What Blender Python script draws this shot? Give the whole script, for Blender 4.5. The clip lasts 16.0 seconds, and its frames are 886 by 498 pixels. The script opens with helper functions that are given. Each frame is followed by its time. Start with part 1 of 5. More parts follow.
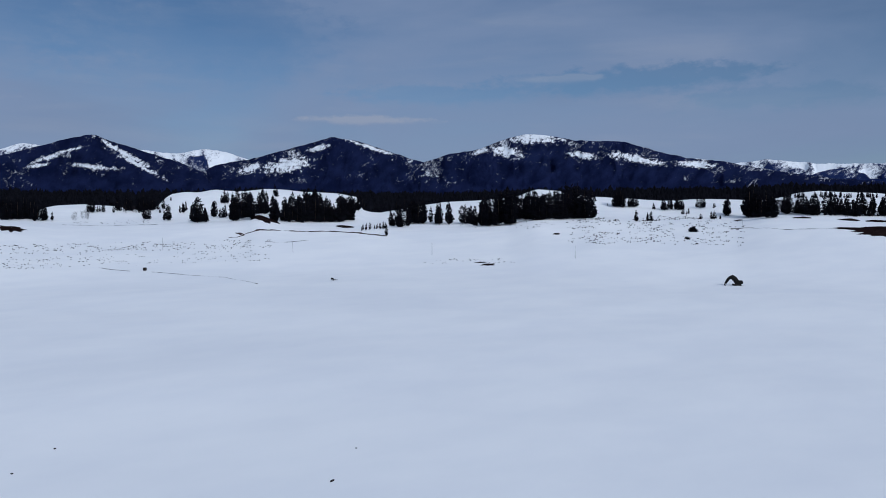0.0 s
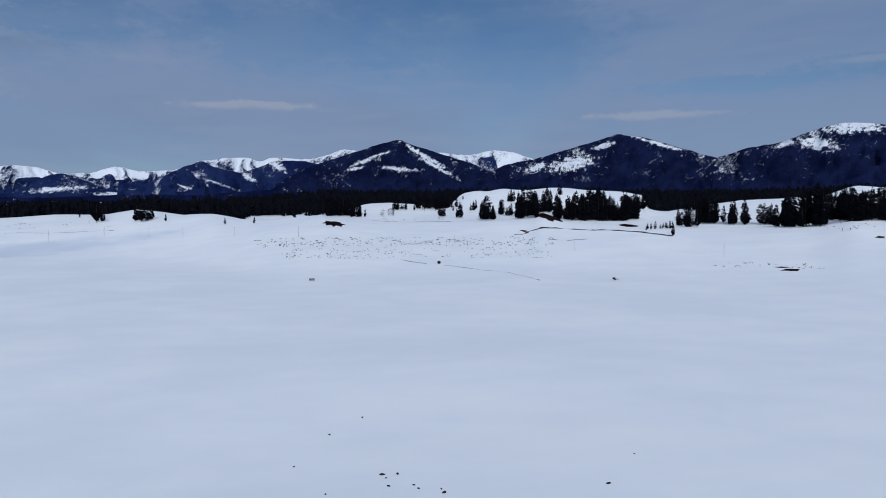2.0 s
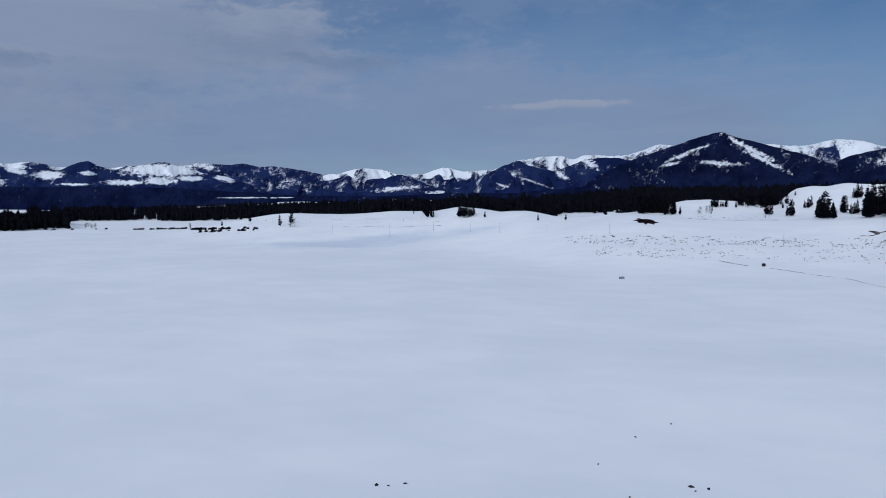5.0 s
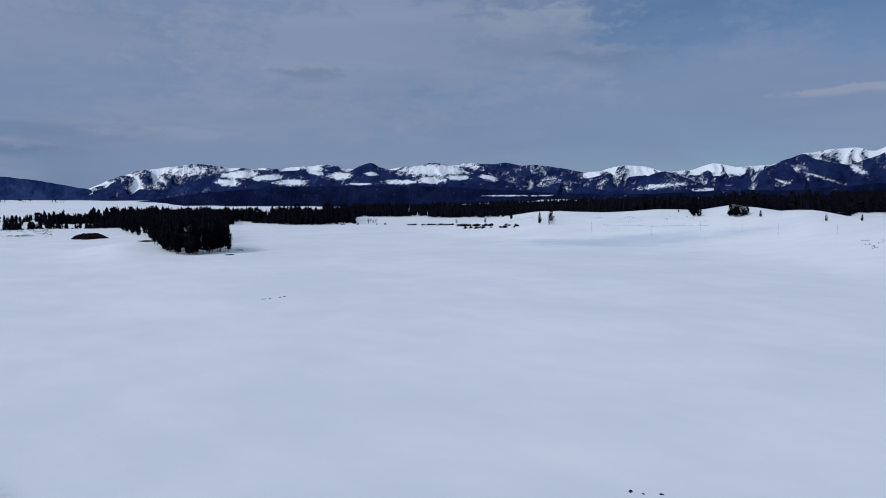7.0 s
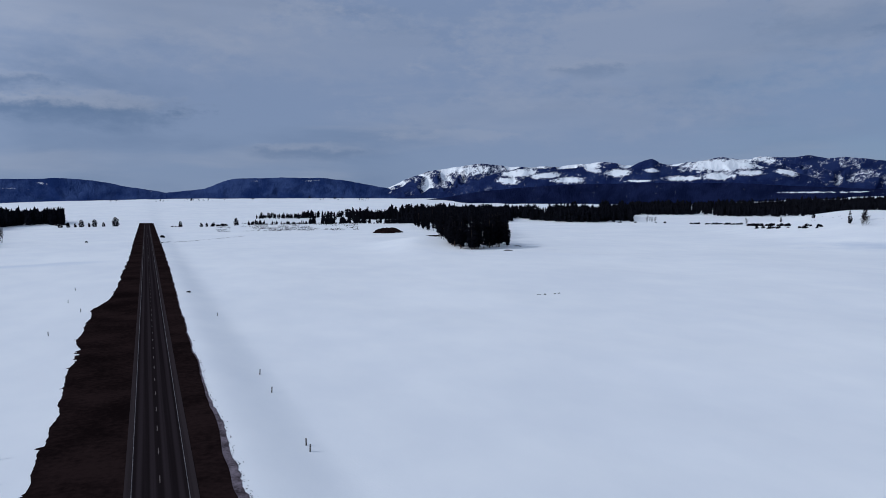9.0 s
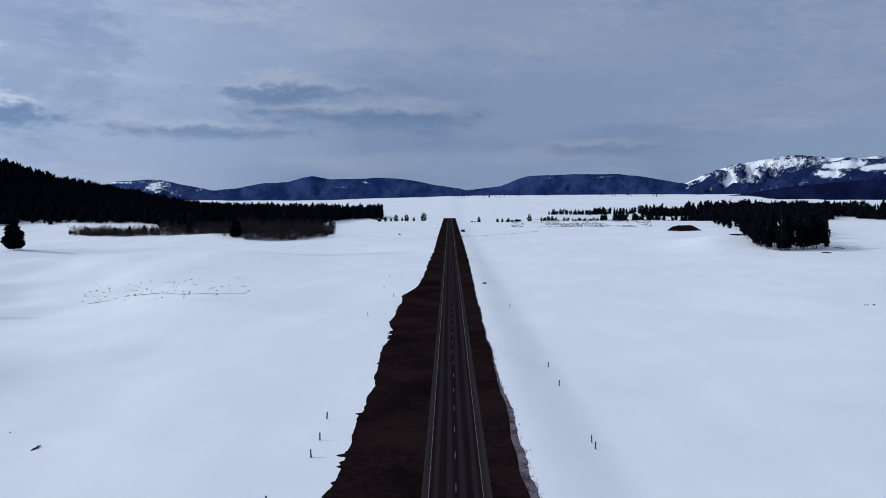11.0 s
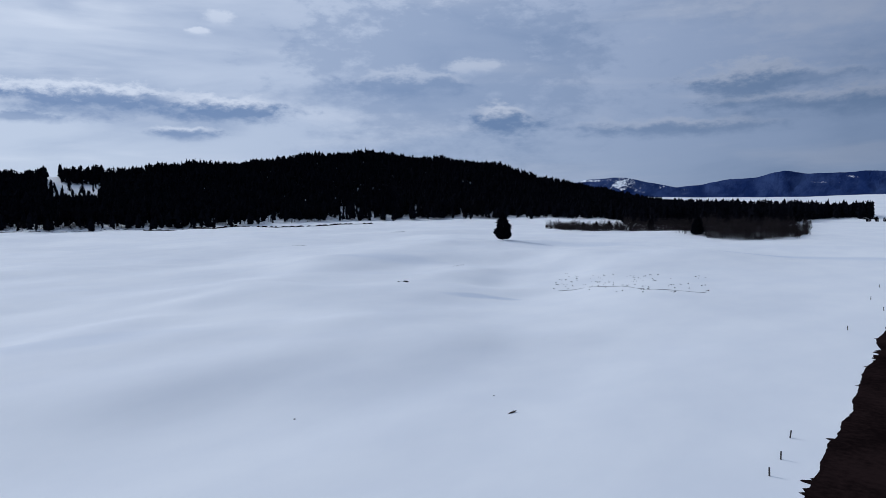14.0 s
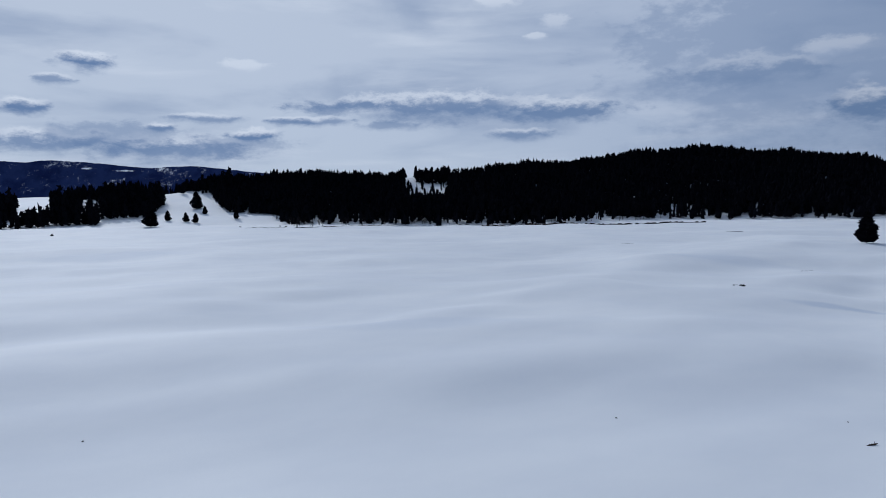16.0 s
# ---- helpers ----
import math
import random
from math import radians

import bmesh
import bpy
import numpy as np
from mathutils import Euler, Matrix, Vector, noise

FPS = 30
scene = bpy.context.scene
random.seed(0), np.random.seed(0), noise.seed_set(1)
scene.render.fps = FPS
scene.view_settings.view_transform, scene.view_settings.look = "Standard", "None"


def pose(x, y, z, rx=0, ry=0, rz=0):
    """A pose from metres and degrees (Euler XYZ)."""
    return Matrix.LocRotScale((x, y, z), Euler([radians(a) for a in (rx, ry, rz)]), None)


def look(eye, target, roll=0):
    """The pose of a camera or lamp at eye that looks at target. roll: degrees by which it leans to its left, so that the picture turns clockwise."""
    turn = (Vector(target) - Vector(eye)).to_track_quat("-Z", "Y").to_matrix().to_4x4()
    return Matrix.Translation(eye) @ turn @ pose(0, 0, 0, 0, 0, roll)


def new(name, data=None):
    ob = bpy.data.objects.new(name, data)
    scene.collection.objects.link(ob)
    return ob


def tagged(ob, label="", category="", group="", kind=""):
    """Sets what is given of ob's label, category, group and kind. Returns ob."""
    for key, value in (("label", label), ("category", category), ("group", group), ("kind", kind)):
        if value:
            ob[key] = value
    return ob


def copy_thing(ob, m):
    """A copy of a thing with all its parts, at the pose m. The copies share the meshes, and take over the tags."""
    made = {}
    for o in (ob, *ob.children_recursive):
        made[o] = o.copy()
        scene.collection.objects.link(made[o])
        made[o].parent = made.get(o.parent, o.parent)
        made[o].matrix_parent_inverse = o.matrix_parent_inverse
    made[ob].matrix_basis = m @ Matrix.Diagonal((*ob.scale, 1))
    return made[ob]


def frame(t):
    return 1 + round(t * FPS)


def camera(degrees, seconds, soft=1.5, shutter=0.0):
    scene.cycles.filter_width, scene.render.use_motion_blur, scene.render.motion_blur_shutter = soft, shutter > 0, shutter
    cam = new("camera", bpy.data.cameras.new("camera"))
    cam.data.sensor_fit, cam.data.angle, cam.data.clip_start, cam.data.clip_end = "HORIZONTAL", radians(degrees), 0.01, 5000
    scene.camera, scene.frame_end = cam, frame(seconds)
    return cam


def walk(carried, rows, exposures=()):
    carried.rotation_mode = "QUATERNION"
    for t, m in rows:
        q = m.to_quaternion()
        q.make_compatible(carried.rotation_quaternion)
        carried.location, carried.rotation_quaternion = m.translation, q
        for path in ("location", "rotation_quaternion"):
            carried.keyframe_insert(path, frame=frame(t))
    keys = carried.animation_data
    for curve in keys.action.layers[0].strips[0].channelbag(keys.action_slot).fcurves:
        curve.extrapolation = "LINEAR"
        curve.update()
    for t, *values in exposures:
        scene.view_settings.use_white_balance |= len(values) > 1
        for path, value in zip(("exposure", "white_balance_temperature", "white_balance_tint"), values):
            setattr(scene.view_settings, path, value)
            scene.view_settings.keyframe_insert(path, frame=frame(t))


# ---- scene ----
EYE = 39.0
cam = camera(64.52, 16.0, soft=0.75)
PATH = [
    (0.0, pose(0, 0, EYE, 86.46, 0.37, -113.82)),
    (0.5, pose(0, 0, EYE, 86.47, 0.36, -108.88)),
    (1.0, pose(0, 0, EYE, 86.46, 0.31, -103.23)),
    (1.5, pose(0, 0, EYE, 86.47, 0.30, -97.25)),
    (2.0, pose(0, 0, EYE, 86.46, 0.28, -91.05)),
    (2.5, pose(0, 0, EYE, 86.44, 0.23, -87.98)),
    (3.0, pose(0, 0, EYE, 86.43, 0.23, -83.69)),
    (3.5, pose(0, 0, EYE, 86.41, 0.21, -79.15)),
    (3.7, pose(0, 0, EYE, 86.41, 0.22, -77.32)),
    (5.8, pose(0, 0, EYE, 86.36, 0.29, -58.25)),
    (6.0, pose(0, 0, EYE, 86.36, 0.25, -56.02)),
    (6.5, pose(0, 0, EYE, 86.33, 0.24, -50.55)),
    (7.0, pose(0, 0, EYE, 86.30, 0.21, -45.17)),
    (7.5, pose(0, 0, EYE, 86.27, 0.16, -39.52)),
    (8.0, pose(0, 0, EYE, 86.24, 0.15, -33.91)),
    (8.5, pose(0, 0, EYE, 86.22, 0.17, -28.60)),
    (9.0, pose(0, 0, EYE, 86.18, 0.19, -22.91)),
    (9.5, pose(0, 0, EYE, 86.14, 0.18, -16.94)),
    (9.7, pose(0, 0, EYE, 86.14, 0.21, -14.60)),
    (12.0, pose(0, 0, EYE, 86.00, 0.26, 12.44)),
    (12.5, pose(0, 0, EYE, 85.98, 0.25, 18.59)),
    (13.0, pose(0, 0, EYE, 85.98, 0.32, 24.86)),
    (13.5, pose(0, 0, EYE, 85.97, 0.32, 31.19)),
    (14.0, pose(0, 0, EYE, 85.96, 0.38, 36.91)),
    (14.5, pose(0, 0, EYE, 85.96, 0.38, 43.27)),
    (15.0, pose(0, 0, EYE, 85.96, 0.40, 49.83)),
    (15.5, pose(0, 0, EYE, 85.95, 0.43, 56.43)),
    (16.0, pose(0, 0, EYE, 85.94, 0.49, 63.18)),
]
walk(cam, PATH, [(0.0, -0.13, 5770, 11), (7.0, -0.15, 5770, 11), (9.5, -0.08, 5790, 11), (12.0, 0.03, 5820, 11.5), (14.0, -0.18, 5770, 11), (16.0, -0.38, 5730, 10)])

# ---- world, sun, sky ----
SUN_AZ, SUN_EL = 93.0, 31.0          # degrees left of the road's line, degrees above the horizon
SKY_STRENGTH, SUN_STRENGTH = 0.10, 1.78
sun_way = Vector((-math.sin(radians(SUN_AZ)) * math.cos(radians(SUN_EL)), math.cos(radians(SUN_AZ)) * math.cos(radians(SUN_EL)), math.sin(radians(SUN_EL))))
sun = new("sun", bpy.data.lights.new("sun", "SUN"))
sun.data.energy, sun.data.angle, sun.data.color = SUN_STRENGTH, radians(1.5), (1.0, 0.96, 0.9)
sun.matrix_world = look(sun_way * 100, (0, 0, 0))

world = bpy.data.worlds.new("sky")
scene.world = world
world.use_nodes = True


class Nodes:
    """Short hand for building a node tree."""

    def __init__(self, tree):
        self.tree = tree

    def add(self, kind, **inputs):
        node = self.tree.nodes.new(kind)
        for key, value in inputs.items():
            self.feed(node.inputs[key.replace("_", " ")], value)
        return node

    def feed(self, socket, value):
        if isinstance(value, bpy.types.NodeSocket):
            self.tree.links.new(value, socket)
        else:
            socket.default_value = value

    def math(self, op, a, b=0.0, c=0.0, clamp=False):
        node = self.tree.nodes.new("ShaderNodeMath")
        node.operation, node.use_clamp = op, clamp
        for socket, value in zip(node.inputs, (a, b, c)):
            self.feed(socket, value)
        return node.outputs[0]

    def ramp(self, value, low, high, to_low=0.0, to_high=1.0):
        node = self.tree.nodes.new("ShaderNodeMapRange")
        node.interpolation_type = "SMOOTHSTEP"
        for socket, v in zip(node.inputs, (value, low, high, to_low, to_high)):
            self.feed(socket, v)
        return node.outputs[0]

    def mix(self, fac, a, b):
        node = self.tree.nodes.new("ShaderNodeMix")
        node.data_type = "RGBA"
        self.feed(node.inputs[0], fac)
        self.feed(node.inputs[6], a)
        self.feed(node.inputs[7], b)
        return node.outputs[2]

    def noise(self, vector, scale, detail=4.0, rough=0.55, distortion=0.0):
        node = self.tree.nodes.new("ShaderNodeTexNoise")
        self.feed(node.inputs["Vector"], vector)
        node.inputs["Scale"].default_value, node.inputs["Detail"].default_value = scale, detail
        node.inputs["Roughness"].default_value, node.inputs["Distortion"].default_value = rough, distortion
        return node.outputs[0]

    def stretch(self, vector, scale, rotation=(0, 0, 0), location=(0, 0, 0)):
        node = self.tree.nodes.new("ShaderNodeMapping")
        self.feed(node.inputs["Vector"], vector)
        node.inputs["Scale"].default_value, node.inputs["Rotation"].default_value = scale, rotation
        node.inputs["Location"].default_value = location
        return node.outputs[0]


# clouds: bearing, elevation, half width, half height, white, grey-bellied or all grey (0, 1, 2), density
# windows of clear sky between them have the kind 3
CLOUDS_OPEN = [(-129, 9.4, 9, 0.9, 3, 0.75), (-114, 8.7, 7, 0.7, 3, 0.5), (-139, 7.5, 6, 0.8, 3, 0.4), (-80, 12.5, 9, 2.6, 3, 0.45), (-62, 13.5, 6, 3.0, 3, 0.45), (-94, 12.5, 10, 3, 3, 0.4)]
CLOUDS_LOW = [
    (90.1, 10.0, 1.8, 0.54, 1, 1.0), (78.7, 10.3, 1.6, 0.42, 0, 0.5), (93.9, 6.6, 1.5, 0.50, 1, 1.0), (91.8, 8.6, 1.1, 0.31, 1, 0.7), (82.2, 6.3, 2.5, 0.34, 1, 0.7), (84.9, 5.5, 1.0, 0.33, 1, 0.9),
    (78.2, 5.0, 1.9, 0.48, 1, 1.0), (75.2, 6.1, 1.7, 0.31, 1, 0.8), (63.7, 7.3, 8.2, 0.95, 1, 0.85), (54.2, 6.9, 4.8, 0.88, 1, 0.9), (56.9, 5.1, 2.7, 0.40, 1, 0.7), (84.3, 3.9, 5.4, 0.84, 1, 0.8),
    (92.5, 4.3, 4.0, 0.71, 1, 0.8), (88, 4.6, 4.5, 0.9, 2, 0.5), (79.5, 4.1, 4.0, 0.7, 2, 0.5), (67.5, 5.9, 2.6, 0.35, 2, 0.6), (72, 7.0, 1.6, 0.5, 2, 0.6), (54.0, 13.6, 1.1, 0.5, 0, 0.5), (55.6, 12.6, 0.8, 0.25, 0, 0.6)]
CLOUDS_MID = [
    (36, 9, 11, 6.0, 2, 0.42), (1, 13.5, 13, 4.5, 0, 0.46), (-14, 11, 9, 3.0, 0, 0.28), (-42, 10.5, 15, 5.0, 0, 0.42), (-30, 6, 12, 2.0, 0, 0.25),
    (59.1, 15.2, 1.8, 0.41, 0, 0.6), (39.7, 9.1, 4.5, 0.87, 1, 0.5), (34.3, 10.4, 2.2, 0.5, 0, 0.55), (32.1, 6.1, 2.8, 1.09, 1, 1.0), (13.6, 8.2, 3.6, 1.52, 1, 0.8), (17.8, 5.3, 5.7, 0.57, 1, 0.5),
    (73.2, 6.2, 2.1, 0.31, 1, 0.7), (11.9, 8.4, 6.2, 0.87, 1, 0.6), (8.8, 6.8, 7.7, 0.61, 1, 0.6), (2.3, 7.0, 4.9, 0.85, 1, 0.5), (20.6, 5.4, 5.5, 0.63, 1, 0.4), (3.9, 6.5, 6.5, 0.95, 1, 0.5)]
CLOUDS_CLEAR = [
    (-11.9, 4.0, 4.0, 0.53, 1, 0.4), (-34.9, 10.2, 2.6, 0.59, 1, 0.4), (-53.2, 13.2, 4.0, 1.66, 0, 0.45), (-57.6, 11.3, 3.8, 0.84, 1, 0.35), (-24.1, 5.2, 4.9, 0.50, 0, 0.35), (-75.6, 7.7, 4.6, 0.34, 0, 0.85),
    (-107.1, 6.8, 4.4, 0.34, 0, 0.8), (-123.2, 9.8, 3.1, 0.30, 0, 0.4), (-51.8, 12.5, 5.2, 1.87, 1, 0.25)]


def build_sky():
    tree = world.node_tree
    tree.nodes.clear()
    n = Nodes(tree)
    coord = n.add("ShaderNodeTexCoord").outputs["Generated"]
    sky = n.add("ShaderNodeTexSky")
    sky.sky_type, sky.sun_disc = "NISHITA", False
    sky.sun_elevation, sky.sun_rotation = radians(SUN_EL), radians(-SUN_AZ)
    sky.altitude, sky.air_density, sky.dust_density, sky.ozone_density = 1200, 1.0, 0.2, 3.0
    axes = n.add("ShaderNodeSeparateXYZ", Vector=coord).outputs
    near_sun = n.add("ShaderNodeVectorMath")
    near_sun.operation = "DOT_PRODUCT"
    n.feed(near_sun.inputs[0], coord)
    near_sun.inputs[1].default_value = sun_way
    toward = n.ramp(near_sun.outputs["Value"], -0.05, 1.05)
    low = n.ramp(axes[2], 0.0, 0.30, 1.0, 0.0)
    # the overcast lies over the wooded hill's side, the clearer sky over the peaks
    side = n.ramp(n.math("MULTIPLY_ADD", axes[0], -0.87, n.math("MULTIPLY", axes[1], 0.5)), -1.0, 0.55)
    light = n.math("MULTIPLY_ADD", toward, 3.8, 3.05)

    def tint(r0, g0, b0, r1, g1, b1):
        """A cloud colour away from the sun and toward it."""
        mixed = n.mix(toward, (r0, g0, b0, 1), (r1, g1, b1, 1))
        scaled = n.add("ShaderNodeVectorMath")
        scaled.operation = "SCALE"
        n.feed(scaled.inputs[0], mixed)
        n.feed(scaled.inputs["Scale"], light)
        return scaled.outputs[0]

    white = tint(0.775, 0.96, 1.33, 1.05, 1.11, 1.20)
    bright = tint(1.08, 1.18, 1.40, 1.42, 1.44, 1.46)
    grey = tint(0.44, 0.63, 0.96, 0.28, 0.41, 0.66)
    clear = n.add("ShaderNodeMix")
    clear.data_type, clear.blend_type = "RGBA", "MULTIPLY"
    clear.inputs[0].default_value = 1.0
    n.feed(clear.inputs[6], sky.outputs[0])
    clear.inputs[7].default_value = (0.46, 0.52, 0.54, 1)
    # thin high veil, streaked, thickening toward the sun and the horizon
    streak = n.noise(n.stretch(coord, (1.0, 1.0, 3.4), (0.05, 0.08, 0)), 1.9, 6, 0.5, 0.35)
    veil = n.math("ADD", streak, n.math("MULTIPLY_ADD", side, 0.42, n.math("MULTIPLY", low, 0.14)))
    colour = n.mix(n.math("MULTIPLY", n.ramp(veil, 0.30, 0.78), 0.92), clear.outputs[2], white)
    # soft darker sheets in the overcast
    sheet = n.noise(n.stretch(coord, (1.0, 1.0, 4.0), (0.06, -0.05, 0), (3.1, 0.7, 0)), 3.2, 6, 0.5, 0.3)
    sheet = n.math("MULTIPLY", n.ramp(sheet, 0.46, 0.70), n.ramp(side, 0.25, 0.8, 0.12, 0.45))
    colour = n.mix(sheet, colour, grey)
    # single clouds
    bearing = n.math("MULTIPLY", n.math("ARCTAN2", n.math("MULTIPLY", axes[0], -1.0), axes[1]), 180 / math.pi)
    height = n.math("MULTIPLY", n.math("ARCSINE", axes[2]), 180 / math.pi)
    # thin pale wisps lying level
    wisp = n.noise(n.stretch(coord, (1.0, 1.0, 7.0), (0.03, -0.04, 0), (1.7, 4.2, 0)), 4.0, 6, 0.5, 0.3)
    colour = n.mix(n.math("MULTIPLY", n.ramp(wisp, 0.50, 0.74), n.ramp(side, 0.1, 0.7, 0.22, 0.40)), colour, bright)
    flatter = n.stretch(coord, (1, 1, 2.2))
    warp_u = n.math("MULTIPLY_ADD", n.noise(flatter, 15, 6, 0.6), 1.7, -0.85)
    warp_v = n.math("MULTIPLY_ADD", n.noise(n.stretch(flatter, (1, 1, 1), (0, 0, 0), (5, 2, 8)), 22, 6, 0.58), 1.6, -0.8)
    # billows: finer lumps that fray every cloud's edge and mottle its belly
    billow = n.math("MULTIPLY_ADD", n.noise(n.stretch(flatter, (1, 1, 1), (0, 0, 0), (2, 9, 4)), 46, 6, 0.62), 2.4, -1.2)
    for az, el, wide, tall, dark, strength in CLOUDS_OPEN + CLOUDS_LOW + CLOUDS_MID + CLOUDS_CLEAR:
        u = n.math("ADD", n.math("MULTIPLY_ADD", bearing, 1 / (wide * 1.15), -az / (wide * 1.15)), warp_u)
        v = n.math("ADD", n.math("MULTIPLY_ADD", height, 1 / (tall * 1.3), -el / (tall * 1.3)), warp_v)
        r = n.math("MULTIPLY_ADD", billow, 0.45, n.math("SQRT", n.math("MULTIPLY_ADD", u, u, n.math("MULTIPLY", v, v))))
        # crisp on top, frayed below
        inner = n.ramp(v, -0.6, 0.35, 0.05, 0.70)
        mask = n.ramp(r, 1.25, inner, 0.0, strength)
        belly = n.ramp(n.math("MULTIPLY_ADD", billow, 0.55, v), 0.0, 0.85, 0.0, 0.9)
        shade = n.mix(belly, grey, bright) if dark == 1 else (n.mix(n.ramp(v, -0.9, 0.2), white, bright), None, grey, clear.outputs[2])[dark]
        colour = n.mix(mask, colour, shade)
    back = n.add("ShaderNodeBackground", Color=colour, Strength=SKY_STRENGTH)
    out = n.add("ShaderNodeOutputWorld")
    tree.links.new(back.outputs[0], out.inputs[0])


build_sky()


# ---- materials ----
def material(name, colour, rough=0.8, specular=0.3):
    mat = bpy.data.materials.new(name)
    mat.use_nodes = True
    bsdf = mat.node_tree.nodes["Principled BSDF"]
    bsdf.inputs["Base Color"].default_value = (*colour, 1)
    bsdf.inputs["Roughness"].default_value = rough
    bsdf.inputs["Specular IOR Level"].default_value = specular
    n = Nodes(mat.node_tree)
    place = n.add("ShaderNodeTexCoord").outputs["Object"]
    return mat, n, bsdf, place


def bump(n, bsdf, height, strength, distance):
    node = n.add("ShaderNodeBump", Height=height, Strength=strength, Distance=distance)
    n.tree.links.new(node.outputs[0], bsdf.inputs["Normal"])


def mottled(name, dark, light, scales, rough=0.85, specular=0.2, relief=0.3, depth=0.05):
    """A rough surface whose colour and relief vary at two scales."""
    mat, n, bsdf, place = material(name, dark, rough, specular)
    a, b = n.noise(place, scales[0], 5), n.noise(place, scales[1], 5)
    both = n.math("MULTIPLY_ADD", a, 0.6, n.math("MULTIPLY", b, 0.4))
    n.feed(bsdf.inputs["Base Color"], n.mix(n.ramp(both, 0.36, 0.64), (*dark, 1), (*light, 1)))
    bump(n, bsdf, b, relief, depth)
    return mat


def make_snow():
    mat, n, bsdf, place = material("snow", (0.86, 0.88, 0.9), 0.72, 0.14)
    broad, mid, fine = n.noise(place, 0.012, 4), n.noise(n.stretch(place, (1, 0.55, 1), (0, 0, 0.7)), 0.07, 5), n.noise(place, 2.2, 4)
    tone = n.math("MULTIPLY_ADD", broad, 0.6, n.math("MULTIPLY", mid, 0.4))
    plain_tone = n.mix(n.ramp(tone, 0.3, 0.7), (0.81, 0.83, 0.85, 1), (0.90, 0.91, 0.905, 1))
    # shade painted in as blue-grey patches: bearing, distance, half depth, half width, strength
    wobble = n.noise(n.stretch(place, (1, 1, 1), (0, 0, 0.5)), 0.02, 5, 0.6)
    colour = plain_tone
    for az, far, deep, wide, darkening in ((-59, 676, 48, 135, 0.62), (11, 525, 32, 85, 0.45), (27, 600, 36, 90, 0.32), (42.5, 450, 30, 55, 0.30), (34.4, 297, 6, 15, 0.55), (32, 296, 4, 9, 0.45), (88, 560, 40, 60, 0.30), (66, 205, 14, 40, 0.25)):
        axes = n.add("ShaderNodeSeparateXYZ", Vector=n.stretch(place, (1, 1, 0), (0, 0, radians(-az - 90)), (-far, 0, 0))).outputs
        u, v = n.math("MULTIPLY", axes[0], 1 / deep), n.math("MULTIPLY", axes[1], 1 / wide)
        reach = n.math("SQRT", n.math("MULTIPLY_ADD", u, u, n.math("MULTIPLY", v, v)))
        shade_patch = n.ramp(n.math("MULTIPLY_ADD", wobble, 1.6, n.math("SUBTRACT", reach, 0.8)), 0.25, 1.05, darkening, 0.0)
        colour = n.mix(shade_patch, colour, (0.54, 0.61, 0.71, 1))
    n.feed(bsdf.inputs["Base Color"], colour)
    bump(n, bsdf, n.math("MULTIPLY_ADD", mid, 1.0, n.math("MULTIPLY", fine, 0.12)), 0.28, 0.6)
    return mat


def make_asphalt():
    mat, n, bsdf, place = material("asphalt", (0.02, 0.017, 0.018), 1.0, 0.0)
    axes = n.add("ShaderNodeSeparateXYZ", Vector=place).outputs
    streaks = n.noise(n.stretch(place, (1.6, 0.012, 1)), 1.0, 5, 0.6)
    grit = n.noise(place, 3.0, 6)
    # paler wheel paths, two to a lane, worn smooth
    wheel = n.math("ABSOLUTE", n.math("SINE", n.math("MULTIPLY", n.math("SUBTRACT", axes[0], 0.7), 2 * math.pi / 3.6)))
    tone = n.math("ADD", n.math("MULTIPLY", n.ramp(wheel, 0.55, 1.0), 0.42), n.math("MULTIPLY_ADD", streaks, 0.9, n.math("MULTIPLY", grit, 0.2)))
    worn = n.mix(n.ramp(tone, 0.4, 1.15), (0.0115, 0.0086, 0.0096, 1), (0.0270, 0.0207, 0.0230, 1))
    # pale grit that the traffic has thrown onto the shoulders
    beside = n.math("ABSOLUTE", n.math("SUBTRACT", axes[0], 0.7))
    dust = n.math("MULTIPLY", n.ramp(beside, 3.45, 3.95), n.ramp(n.math("ADD", streaks, n.math("MULTIPLY", grit, 0.35)), 0.35, 0.85, 0.35, 1.0))
    n.feed(bsdf.inputs["Base Color"], n.mix(dust, worn, (0.036, 0.028, 0.0295, 1)))
    bump(n, bsdf, grit, 0.3, 0.02)
    return mat


